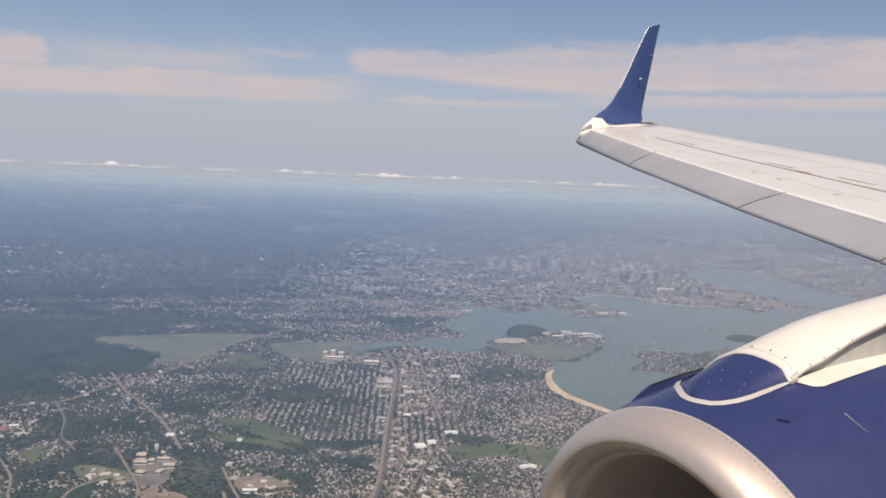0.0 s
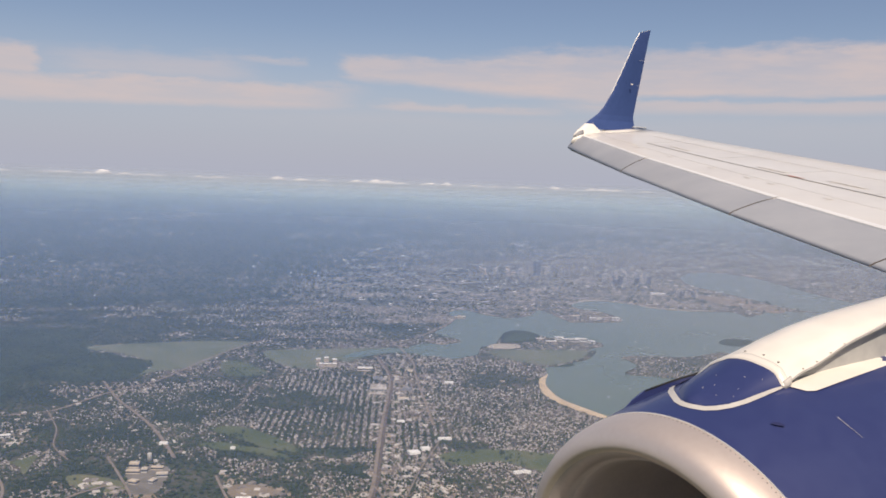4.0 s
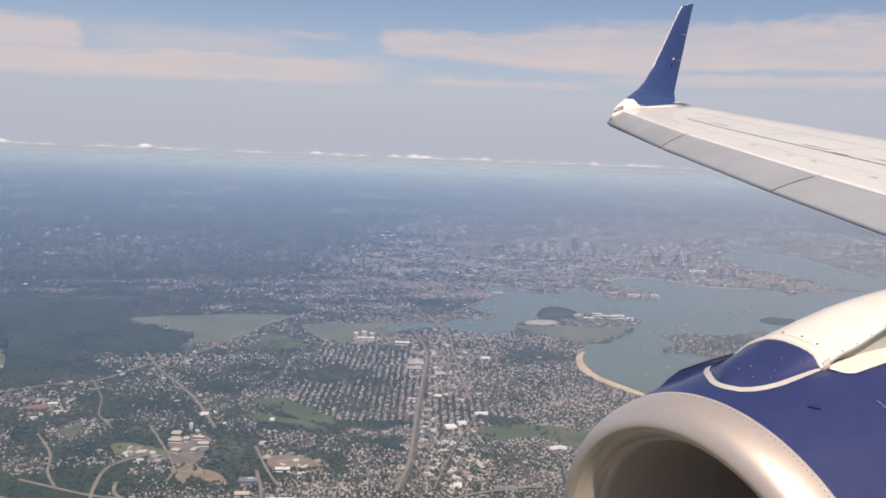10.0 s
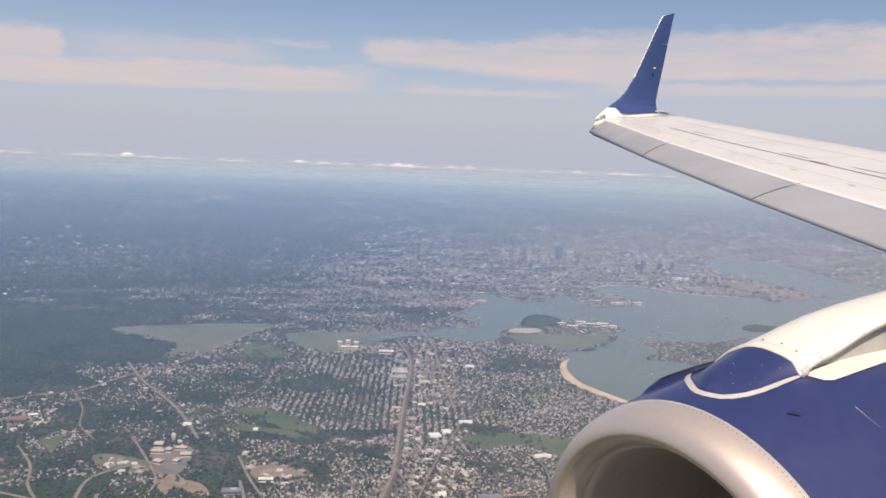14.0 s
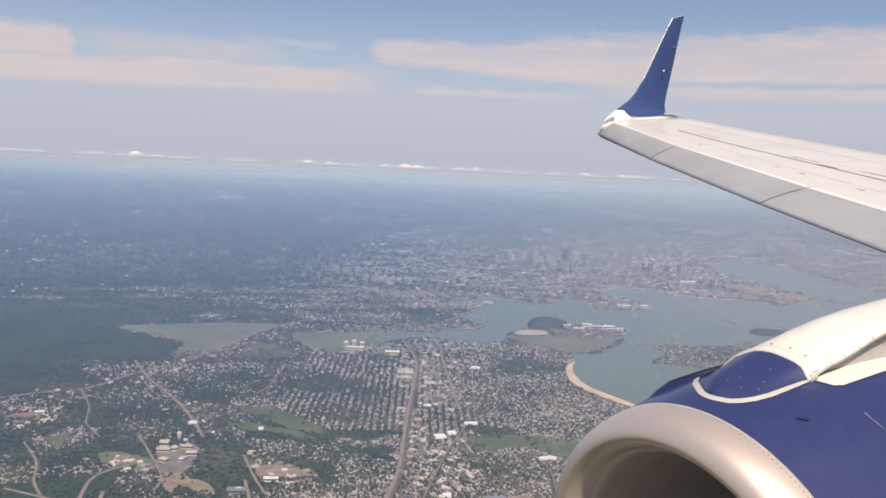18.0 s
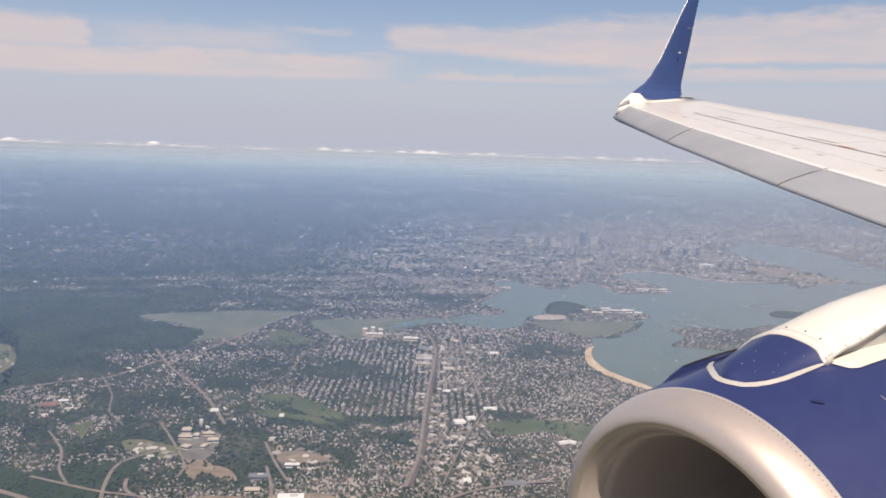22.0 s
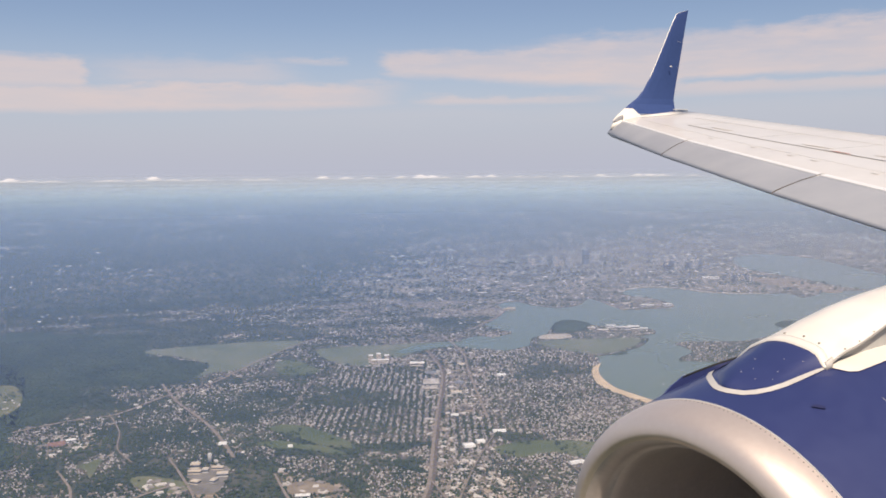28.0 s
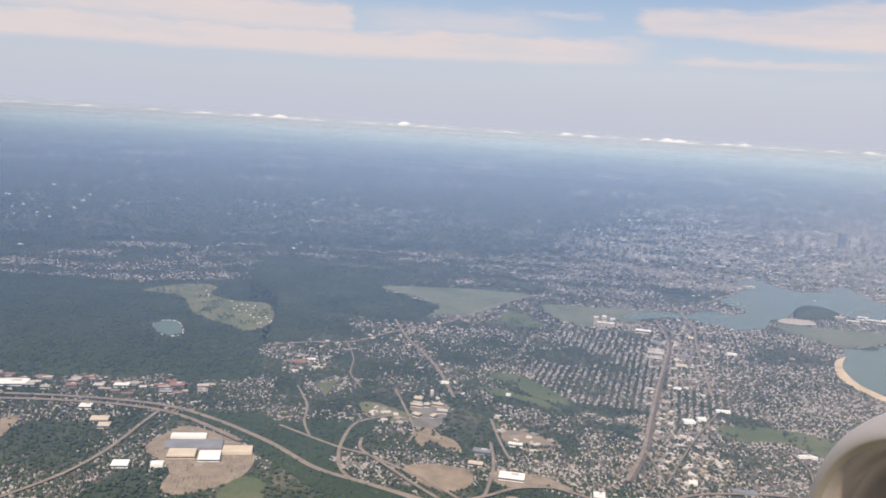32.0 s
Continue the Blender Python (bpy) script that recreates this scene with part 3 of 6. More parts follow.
rings = [hole(1.0, -0.03), hole(1.0, 0.015)]
for k in (1.15, 1.6, 2.6):
    rings.append([np.array([p[0], skin(p[0], p[2]), p[2]]) for p in hole(k, 0)])
outer = []
for p in hole(1, 0):
    d = np.array([(p[0] - HOLE[0]) / 0.19, (p[2] - HOLE[1]) / 0.25])
    d = d / np.abs(d).max()
    outer.append(np.array([HOLE[0] + d[0] * 3.2, skin(0, HOLE[1] + d[1] * 1.0), HOLE[1] + d[1] * 1.0]))
rings.append(outer)
fuselage = part("fuselage_side", *loft(rings, True, False), M_WHITE, airliner, "white fuselage side with a cabin window", True)


def hull(a0, a1, xs, grow=1.0):
    """Skin of the round fuselage between two angles, taken from starboard upwards, along the stations xs."""
    ang = [radians(a0 + (a1 - a0) * i / 40) for i in range(41)]
    return loft([[np.array([x, -1.48 + 1.5 * g * math.cos(t), -0.25 + 1.5 * g * math.sin(t)]) for t in ang] for x, g in xs], False, False)


part("fuselage_shell", *hull(54.4, 328.7, [(-3.17, 1), (0, 1), (3.23, 1)]), M_WHITE, fuselage, "white fuselage crown and belly", True)
part("fuselage_front", *hull(0, 360, [(-11.5, 0.05), (-11.2, 0.3), (-10.5, 0.58), (-9.5, 0.8), (-8.2, 0.95), (-7, 1), (-3.17, 1)]), M_WHITE, fuselage, "white fuselage nose section", True)
part("fuselage_rear", *hull(0, 360, [(3.23, 1), (9, 1), (11, 0.93), (13.5, 0.7), (16, 0.4), (17.5, 0.15)]), M_WHITE, fuselage, "white tapering rear fuselage", True)

M_LOTROOF = material("grey mall roof", [(0.16, 0.17, 0.19), (0.24, 0.25, 0.27)], 0.8, scale=0.4, fine=4)

# outlines of the shores, woods and fields, and the roads, in metres
ZONES = {
    "bay": [(-5.7, 410.9), (-1, 425), (6.1, 434.1), (14.6, 431.1), (24.2, 442.5), (15.9, 455.7), (10.9, 467), (17.7, 487.2), (23.5, 513.2), (21.1, 542.3), (32.5, 555), (43.8, 536), (58.5, 525.8), (72.5, 540.6), (81.9, 564.9), (91.5, 526.9), (95.7, 517), (122.9, 523.2), (129, 537.9), (122.6, 564.9), (112.2, 572.5), (107.5, 592.6), (117.7, 612.4), (133.3, 619.5), (149.8, 612.2), (164.1, 590.8), (182.8, 582.3), (201.7, 581.8), (217.4, 583.1), (218.5, 563.5), (231.4, 573.9), (249.5, 596.1), (279.3, 593), (333.6, 585.7), (514.2, 515.2), (228.9, 223.9), (134.4, 204.2), (102.9, 237.4), (79.5, 273.5), (69.8, 295.5), (65.6, 303.7), (59.7, 313.9), (55.2, 324.9), (52.9, 339.1), (53.4, 354.9), (58, 370.7), (57.3, 387), (48, 399.2), (34, 405.9), (27.2, 404.7), (18.9, 395.2), (11.1, 400.4), (3.2, 401.6)],
    "harbor": [(253.1, 821.5), (289.7, 876.2), (313.5, 862.7), (329.4, 817.6), (330.6, 724.8), (339, 658.9), (384.1, 605.2), (357.9, 563), (302.1, 585.8), (271, 609.5), (262.2, 647.9), (250, 697.9), (239.7, 744.8)],
    "peninsula": [(33, 425.6), (41.3, 437.9), (47.2, 464), (53.4, 476.1), (65.3, 471.3), (70.1, 461.8), (84.6, 458), (96.6, 450.5), (97, 439.5), (86.2, 428.4), (90.2, 423.4), (82, 404), (73.5, 394.8), (59.4, 383.7), (47.5, 395.2), (32.2, 400.3)],
    "neck": [(99.7, 411.2), (110.1, 415.8), (131.9, 415.7), (149.5, 427.3), (157.6, 430.2), (166.7, 393.7), (155.1, 371.2), (135.2, 370.2), (114.6, 366.9), (103.5, 370.5), (92.9, 374.3), (102.8, 391.2), (101.7, 403.6)],
    "far_island": [(165.1, 462.5), (175.6, 474.8), (186.2, 470.1), (197.7, 465.6), (198.4, 452.9), (180.4, 452.6), (167.3, 451.6)],
    "islet": [(66, 388.5), (69.3, 392.8), (73.8, 392.3), (71.6, 387), (66.7, 385)],
    "peninsula_hill": [(44.7, 443.4), (48, 465.9), (53.2, 474.2), (65, 469.5), (67.4, 457.9), (60.6, 446.5), (49.7, 441.2)],
    "white_spit": [(36.4, 426.3), (41.2, 436.3), (50.7, 436.7), (53.6, 429.6), (45.1, 423.5)],
    "peninsula_marsh": [(34.6, 414.3), (50.4, 421.6), (83, 424.9), (83.6, 413.7), (74.7, 398.8), (59.9, 387.4), (43.9, 398.5)],
    "marsh_west": [(-148.7, 401.7), (-129.6, 411.4), (-104.9, 421), (-80.3, 422.9), (-82.1, 404.7), (-86.8, 390.1), (-90.1, 367.1), (-96.1, 358), (-104.2, 353.2), (-109.5, 345.9), (-109.5, 364.8), (-114.6, 373.5), (-128.8, 384.9), (-145.6, 392.4)],
    "marsh_mid": [(-69.3, 400.2), (-58.4, 406.5), (-34.8, 412.5), (-9.2, 418.9), (-10.7, 405.8), (-22.3, 395.5), (-29, 381.5), (-34.9, 385.5), (-39.9, 366.6), (-52.8, 368.9), (-62.6, 380.5)],
    "river": [(-31.8, 393.8), (-23.7, 408.9), (-5.8, 418.1), (3.2, 408.4), (-5.6, 406.8), (-15.4, 403.5), (-22.8, 394.1)],
    "golf_a": [(-82.7, 371.9), (-76.6, 377.9), (-67.2, 367.6), (-60.2, 355.3), (-68.2, 348.6), (-77.1, 352.4)],
    "golf_b": [(-62.7, 271.2), (-59.4, 276.9), (-49.5, 273), (-36.5, 259.3), (-33.5, 252.3), (-42.6, 254.5), (-52.9, 263.2)],
    "golf_c": [(-63.2, 256.5), (-57.4, 259.5), (-49.9, 256.3), (-41.7, 253.3), (-34.8, 246.5), (-39.8, 247.0), (-48.9, 251.4), (-57.4, 252.1)],
    "park_south": [(8.1, 251.8), (22.1, 258.9), (39, 257), (53.2, 250.6), (50.2, 235.5), (35.2, 241), (26.2, 247.5), (14.5, 243.1)],
    "sand_pit": [(-69.0, 212.6), (-67.6, 215.2), (-64.4, 215.1), (-61.6, 211.0), (-58.3, 209.7), (-54.7, 206.3), (-52.5, 200.6), (-57.6, 203.0), (-62.0, 205.6), (-62.9, 200.4), (-66.6, 205.9)],
    "cemetery": [(-90, 224.8), (-85.8, 227.6), (-73.4, 222.2), (-72, 216), (-82.2, 216.1)],
    "woods_west": [(-243.7, 441.4), (-204.6, 444.9), (-168.4, 442.2), (-145.3, 391.1), (-128.9, 383.5), (-114.4, 371.1), (-110, 364.7), (-109.7, 341.6), (-126.3, 331.8), (-148.6, 330.2), (-140.2, 296.2), (-156.3, 282.5)],
    "woods_mid": [(-69.2, 265.4), (-60.1, 264.1), (-42.2, 252.3), (-29.4, 257.3), (-8.8, 256.4), (-20.1, 248.5), (-40.8, 243.9), (-61.6, 242.6)],
    "woods_south": [(-27.5, 240.6), (-13.1, 240.7), (-10.8, 228.6), (-17.9, 223.1), (-28.8, 220.7), (-27.9, 231.4)],
    "woods_se": [(4.9, 267.4), (17.4, 267.7), (25.2, 255.4), (9.8, 250.9)],
    "woods_hill": [(-62.8, 219), (-49.5, 224.8), (-44.4, 208.8), (-49.9, 197.4), (-57.7, 211.4)],
    "beach": [(52.8, 357.9), (55.6, 363.7), (58.2, 368.5), (55.7, 358.4), (54.3, 345), (56.4, 326.8), (61, 316.5), (66.9, 306.2), (71.1, 297.8), (80.3, 276.7), (78.4, 272.2), (68.9, 293.2), (64.4, 302.1), (58.4, 311.3), (53.5, 322.1), (50.8, 336.9)],
    "far_shore": [(105.5, 594.9), (118.9, 618.7), (134.6, 625.9), (151.3, 618.4), (165.6, 596.6), (184.5, 587.9), (203.6, 587.4), (202.8, 585.2), (183.5, 584.5), (164.7, 593.1), (150.4, 614.7), (133.8, 622.1), (118.5, 613.9)],
    "airport": [(228.5, 674.3), (254.1, 648.8), (259.5, 601.2), (247, 585.1), (232.6, 613.6), (217.8, 654.8)],
    "woods_blue_hills": [(-370.6, 298), (-315.9, 324.7), (-265, 340.5), (-226.4, 342.5), (-208.3, 371.2), (-188, 358), (-168, 322), (-153, 288), (-139, 258), (-130, 240), (-132.6, 228.6), (-151.4, 220.9), (-174.1, 211), (-193.7, 198.7), (-222.5, 177.7)],
    "quarry_pond": [(-190.8, 269.9), (-196.2, 279.5), (-190, 283.4), (-178.4, 269.4), (-181, 263.8)],
    "tank_field": [(-237.1, 327.0), (-228.9, 351.7), (-214.4, 351.8), (-207.8, 336.1), (-191.5, 329.0), (-178.9, 332.2), (-168.9, 321.4), (-158.9, 300.5), (-159.0, 284.7), (-169.6, 287.9), (-193.5, 300.4), (-215.1, 324.2)],
    "interchange_green": [(-130.5, 190.8), (-117.2, 205.5), (-99.7, 201.7), (-77.1, 218.5), (-81.6, 190.3), (-72.1, 175.6), (-47.9, 167.4), (-69.5, 163.5), (-95.8, 179.2), (-115.5, 191.2)],
    "mall_lot": [(-121.9, 169.6), (-123.6, 182.1), (-121.4, 187.5), (-111.3, 185.5), (-97.4, 178.1), (-93.3, 163.9), (-99.5, 152.4), (-105.5, 152.4), (-109.8, 162.1)],
    "ballfield": [(-93.4, 155.4), (-93.4, 164.7), (-87.7, 164.6), (-83.4, 155.5), (-89.5, 151.1)],
    "woods_sw": [(-120.1, 149.2), (-113.3, 157.5), (-101.3, 148.6), (-95.8, 137), (-108.2, 131.3)],
    "woods_s2": [(-91.1, 163), (-87.4, 177.4), (-67.4, 170.9), (-53.9, 156.1), (-76.2, 145.9)],
    "woods_w2": [(-157.2, 161), (-158.2, 173.1), (-151.6, 177.5), (-137.7, 175.2), (-135.2, 169.9), (-143.3, 165.9), (-145.2, 158.8), (-150.5, 154.1)],
    "dirt_patch": [(-165.3, 169.4), (-162.7, 174.1), (-157.7, 165.1), (-156.6, 160.4)],
}
ROADS = {
    "railway": [(-10.7, 201.1), (-8.7, 222.5), (-8.7, 248.7), (-8.7, 292), (-8.2, 338.1), (-10.1, 363.7), (-16.8, 396.5)],
    "track_road": [(-11.7, 201.1), (-9.7, 222.5), (-9.7, 248.7), (-9.7, 292), (-9.2, 338.1), (-11.1, 363.7), (-17.8, 396.5)],
    "bridge_road": [(-10.4, 432.3), (-5.5, 412.4), (-0.4, 386.7), (1.3, 354.8), (5.2, 309.3), (7.3, 283.7)],
    "highway_west": [(-144.8, 268.2), (-132.9, 280.7), (-119.6, 289.1), (-113.7, 306.6), (-108.5, 319.6), (-99.1, 336.3), (-92.1, 370.3), (-87.1, 391.4), (-77.3, 421.9), (-63, 437.6), (-22.8, 439.4), (-5.4, 436.5), (16.1, 486.9), (27.8, 532.1)],
    "hill_road": [(-118.9, 333.1), (-103.8, 305.6), (-89.4, 284.6), (-78.2, 266.1), (-66.8, 243)],
    "south_road": [(-85.1, 241.9), (-76.3, 226.4), (-68.4, 211.1), (-66.9, 202.8)],
    "diag_road": [(8.4, 263), (3.4, 240.9), (0.1, 221.4), (-2.6, 203.6)],
    "branch_road": [(-9.5, 224.7), (-6.2, 214.6), (-3.1, 203.6)],
    "edge_road": [(-112.8, 231.6), (-102.5, 216.9), (-96.8, 203.6), (-91.2, 195.2)],
    "cross_road": [(-51.9, 229), (-45.3, 212.6), (-40.2, 201.8)],
    "freeway": [(-201.6, 177.3), (-181.7, 186.3), (-160, 194), (-137.4, 198.2), (-119.5, 195), (-98.1, 186.4), (-81.2, 176.7), (-68.6, 173.8), (-51.4, 170.4), (-39.5, 168.4)],
    "freeway_b": [(-197.7, 173.8), (-178.5, 183), (-157.4, 190.9), (-136.5, 194.4), (-122.4, 191.5), (-104.6, 184)],
    "ramp_a": [(-135.2, 195), (-132.9, 183.3), (-129.3, 166.6), (-128.4, 150.3), (-131.4, 134.4), (-134.1, 123.4)],
    "ramp_b": [(-101.4, 198.4), (-81.9, 191), (-72, 188.9), (-54.7, 180.4), (-43.2, 172.7)],
    "ramp_c": [(-76.7, 180.7), (-80.8, 190.7), (-84, 204.9), (-82.9, 211.9), (-77.5, 219.3)],
    "ramp_d": [(-76.7, 180.7), (-70.9, 174.4), (-59.5, 171.4), (-45.3, 167.2)],
}
ROADS.update({
    "ridge_road": [(-120.9, 287.5), (-110.1, 268.3), (-103.8, 251), (-94.8, 238.7)],
    "field_road": [(-59.5, 344.8), (-60.3, 325.3), (-60.5, 299.9), (-63.8, 288.1)],
    "park_road": [(25.7, 242.4), (29, 235.6), (31.1, 226.8), (30.8, 212.4)],
    "causeway": [(31.9, 413.8), (42.2, 407.4), (54.2, 396.4), (56.4, 375)],
})
ROADS.update({
    "arterial": [(-50.7, 165.4), (-45.2, 172.7), (-40.1, 178.2), (-35.0, 185.2), (-27.7, 188.9), (-22.4, 188.1)],
    "arterial_east": [(-22.4, 188.1), (-14.5, 186.3), (-7.1, 190.6), (-0.8, 194.8), (5.7, 200.6), (16.4, 205.7), (24.7, 207.9)],
    "lot_road": [(-47.4, 210.7), (-43.0, 196.5), (-40.8, 181.5), (-40.8, 176.9)],
    "inner_ramp": [(-78.3, 199.1), (-75.6, 191.8), (-67.7, 185.9), (-56.9, 177.6), (-47.2, 170.7)],
})
ZONES.update({
    "rail_yards": [(-21.4, 363.2), (-8.6, 367.5), (-2.2, 317.4), (-5.3, 297.1), (-2.3, 267.1), (-6.0, 244.5), (-6.2, 221.2), (-8.6, 221.0), (-10.4, 244.0), (-10.2, 292.7), (-16.3, 324.1)],
    "east_yards": [(-7.1, 365.5), (3.1, 356.2), (5.1, 310.1), (0.1, 286.9), (-4.8, 308.8)],
    "depot_yards": [(-4.5, 223.5), (10.6, 229.4), (11.4, 211.7), (-3.4, 209.5)],
    "shop_yards": [(-118.9, 332.3), (-107.5, 324.5), (-84.5, 286.7), (-66.9, 251.0), (-70.5, 247.9), (-86.8, 276.0), (-105.4, 303.1)],
    "hill_yards": [(-86.8, 224.0), (-74.2, 222.2), (-71.5, 214.8), (-80.5, 213.1)],
    "mill_yards": [(-51.3, 232.3), (-45.3, 226.0), (-30.7, 218.8), (-32.3, 210.6), (-42.6, 212.8)],
    "store_yards": [(-132.3, 260.8), (-120.2, 268.5), (-113.3, 257.0), (-119.5, 245.0), (-126.2, 247.0)],
    "woods_knoll": [(-164.9, 321.0), (-149.9, 334.8), (-132.0, 318.4), (-125.3, 292.7), (-137.0, 288.9), (-150.0, 291.8)],
    "woods_dell": [(-118.5, 264.5), (-113.2, 272.9), (-105.0, 255.3), (-109.6, 237.4), (-118.0, 241.7)],
    "woods_bank": [(-106.3, 248.3), (-86.9, 245.1), (-83.7, 233.7), (-97.4, 234.8)],
    "woods_slope": [(-68.1, 241.9), (-56.0, 245.2), (-49.1, 225.6), (-49.0, 209.1), (-58.4, 209.0)],
    "woods_lane": [(-123.1, 239.1), (-110.8, 233.3), (-107.4, 219.9), (-115.1, 223.5)],
    "woods_foot": [(-41.9, 223.7), (-34.8, 226.2), (-26.9, 223.5), (-24.5, 216.1), (-32.8, 213.7)],
    "woods_court": [(-56.6, 309.9), (-40.1, 325.1), (-28.3, 313.7), (-42.8, 299.7), (-54.2, 302.1)],
    "hospital_grounds": [(-76.3, 231.1), (-73.6, 234.2), (-67.0, 235.9), (-64.2, 227.7), (-63.7, 215.6), (-69.3, 214.2), (-73.1, 222.3)],
    "meadow": [(-109.4, 235.3), (-107.5, 238.5), (-104.8, 242.4), (-102.7, 234.0), (-101.4, 226.1), (-105.2, 232.3)],
    "work_strip": [(-46.9, 220.6), (-41.8, 223.3), (-32.9, 218.6), (-35.8, 214.7), (-44.1, 214.3)],
    "bare_field": [(-61.9, 185.0), (-60.2, 188.7), (-55.3, 191.1), (-47.5, 190.5), (-44.9, 183.2), (-48.3, 177.3), (-54.5, 178.6)],
    "store_lot": [(-42.6, 192.9), (-32.7, 195.1), (-27.0, 193.1), (-22.6, 189.7), (-29.2, 189.7), (-35.1, 185.6), (-39.9, 186.5)],
    "south_lot": [(-36.0, 180.0), (-27.6, 179.4), (-22.2, 176.1), (-20.3, 170.0), (-31.9, 168.2)],
})

# ---- the land below, in model scale, north of the flight path ----
G_LAND = material("suburban ground", [(0.040, 0.057, 0.040), (0.055, 0.068, 0.047), (0.095, 0.095, 0.072), (0.18, 0.16, 0.13)], 0.95, scale=0.05, fine=0.9, spread=(0.38, 0.70), spec=0.1)
G_CITY = material("city streets", [(0.048, 0.064, 0.045), (0.085, 0.09, 0.068), (0.19, 0.175, 0.145), (0.33, 0.30, 0.26)], 0.95, scale=0.03, fine=0.5, spread=(0.36, 0.66), spec=0.1)
G_DIRT = material("bare earth", [(0.17, 0.14, 0.10), (0.25, 0.20, 0.145), (0.32, 0.265, 0.20)], 0.95, scale=0.25, fine=1.5, spec=0.1)
G_WATER = material("bay water", [(0.09, 0.132, 0.088), (0.113, 0.15, 0.10), (0.15, 0.168, 0.11)], 0.25, scale=0.008, fine=0.03, spread=(0.3, 0.7), spec=0.35)
G_MARSH = material("salt marsh grass", [(0.10, 0.125, 0.085), (0.14, 0.16, 0.11), (0.18, 0.185, 0.14)], 0.95, scale=0.06, fine=0.5, spec=0.1)
G_GRASS = material("mown grass", [(0.066, 0.088, 0.046), (0.095, 0.118, 0.062), (0.135, 0.14, 0.085)], 0.95, scale=0.08, fine=1.2, spec=0.1)
G_FIELD = material("dry hill grass", [(0.09, 0.11, 0.058), (0.135, 0.145, 0.08), (0.20, 0.185, 0.115)], 0.95, scale=0.09, fine=0.8, spec=0.1)
G_SAND = material("pale sand", [(0.42, 0.33, 0.22), (0.55, 0.44, 0.30), (0.62, 0.52, 0.38)], 0.95, scale=0.2, fine=2.0, spec=0.1)
G_PALE = material("far pale sand", [(0.36, 0.33, 0.28), (0.44, 0.40, 0.34)], 0.95, scale=0.2, fine=2.0, spec=0.1)
G_ROAD = material("weathered asphalt", [(0.18, 0.153, 0.125), (0.23, 0.195, 0.16), (0.28, 0.235, 0.195)], 0.9, scale=0.3, fine=2.0, spec=0.2)
G_STREET = material("street asphalt", [(0.13, 0.122, 0.108), (0.18, 0.168, 0.148), (0.24, 0.22, 0.19)], 0.92, scale=0.2, fine=2.0, spec=0.1)
G_YARD = material("worn yards", [(0.15, 0.13, 0.10), (0.24, 0.20, 0.155), (0.36, 0.30, 0.235)], 0.92, scale=0.25, fine=1.6, island=0.5, spread=(0.36, 0.64), spec=0.1)
G_RAIL = material("rail ballast", [(0.10, 0.085, 0.072), (0.16, 0.135, 0.115)], 0.95, scale=0.4, fine=2.5, spec=0.1)
G_LOT = material("parking asphalt", [(0.185, 0.153, 0.112), (0.24, 0.198, 0.148), (0.30, 0.25, 0.19)], 0.9, scale=0.3, fine=3.0, spec=0.2)
G_WOOD = material("forest floor", [(0.032, 0.05, 0.032), (0.042, 0.062, 0.038), (0.054, 0.074, 0.044)], 0.95, scale=0.03, fine=0.7, spec=0.05)
M_TREE = material("tree canopy", [(0.028, 0.045, 0.028), (0.042, 0.062, 0.037), (0.062, 0.084, 0.047)], 0.9, scale=0.05, fine=1.5, island=0.22, spec=0.1)
M_WALL = material("house walls", [(0.16, 0.14, 0.12), (0.27, 0.24, 0.205), (0.49, 0.45, 0.405)], 0.85, scale=0.02, fine=0.5, island=0.8, spec=0.2)
M_FARWALL = material("far house walls", [(0.13, 0.12, 0.105), (0.24, 0.225, 0.20), (0.50, 0.465, 0.42)], 0.9, scale=0.02, fine=0.5, island=0.7, spec=0.1)
M_ROOF = material("house roofs", [(0.09, 0.08, 0.078), (0.15, 0.135, 0.128), (0.34, 0.315, 0.30)], 0.9, scale=0.02, fine=0.5, island=0.9, spec=0.2)
M_FLAT = material("flat pale roofs", [(0.20, 0.18, 0.16), (0.32, 0.29, 0.255), (0.55, 0.515, 0.47)], 0.8, scale=0.02, fine=0.4, island=0.7, spec=0.2)
M_CAR = material("car paint", [(0.03, 0.03, 0.035), (0.08, 0.08, 0.085), (0.16, 0.16, 0.16), (0.4, 0.4, 0.4)], 0.4, scale=0.3, fine=3, island=0.9)
M_BRICK = material("red brick blocks", [(0.2, 0.11, 0.085), (0.3, 0.18, 0.14)], 0.9, scale=0.2, fine=3, island=0.5)
M_CONC = material("pale concrete", [(0.42, 0.40, 0.37), (0.56, 0.54, 0.50)], 0.8, scale=0.3, fine=4)
M_ROOFW = material("white membrane roof", [(0.72, 0.71, 0.68), (0.82, 0.81, 0.79)], 0.7, scale=0.4, fine=4)
M_TAN = material("buff brick", [(0.5, 0.42, 0.32), (0.62, 0.54, 0.43)], 0.85, scale=0.3, fine=4)
M_TOWERG = material("blue-grey curtain wall", [(0.075, 0.08, 0.09), (0.12, 0.13, 0.145)], 0.35, scale=0.2, fine=2, spec=0.6)
M_PANE = material("dark window band", [(0.05, 0.06, 0.075), (0.09, 0.10, 0.12)], 0.2, scale=0.5, fine=4)
M_CLOUD = material("cumulus", [(0.66, 0.65, 0.67), (0.74, 0.73, 0.75)], 1.0, scale=0.01, fine=0.06, spec=0.0)


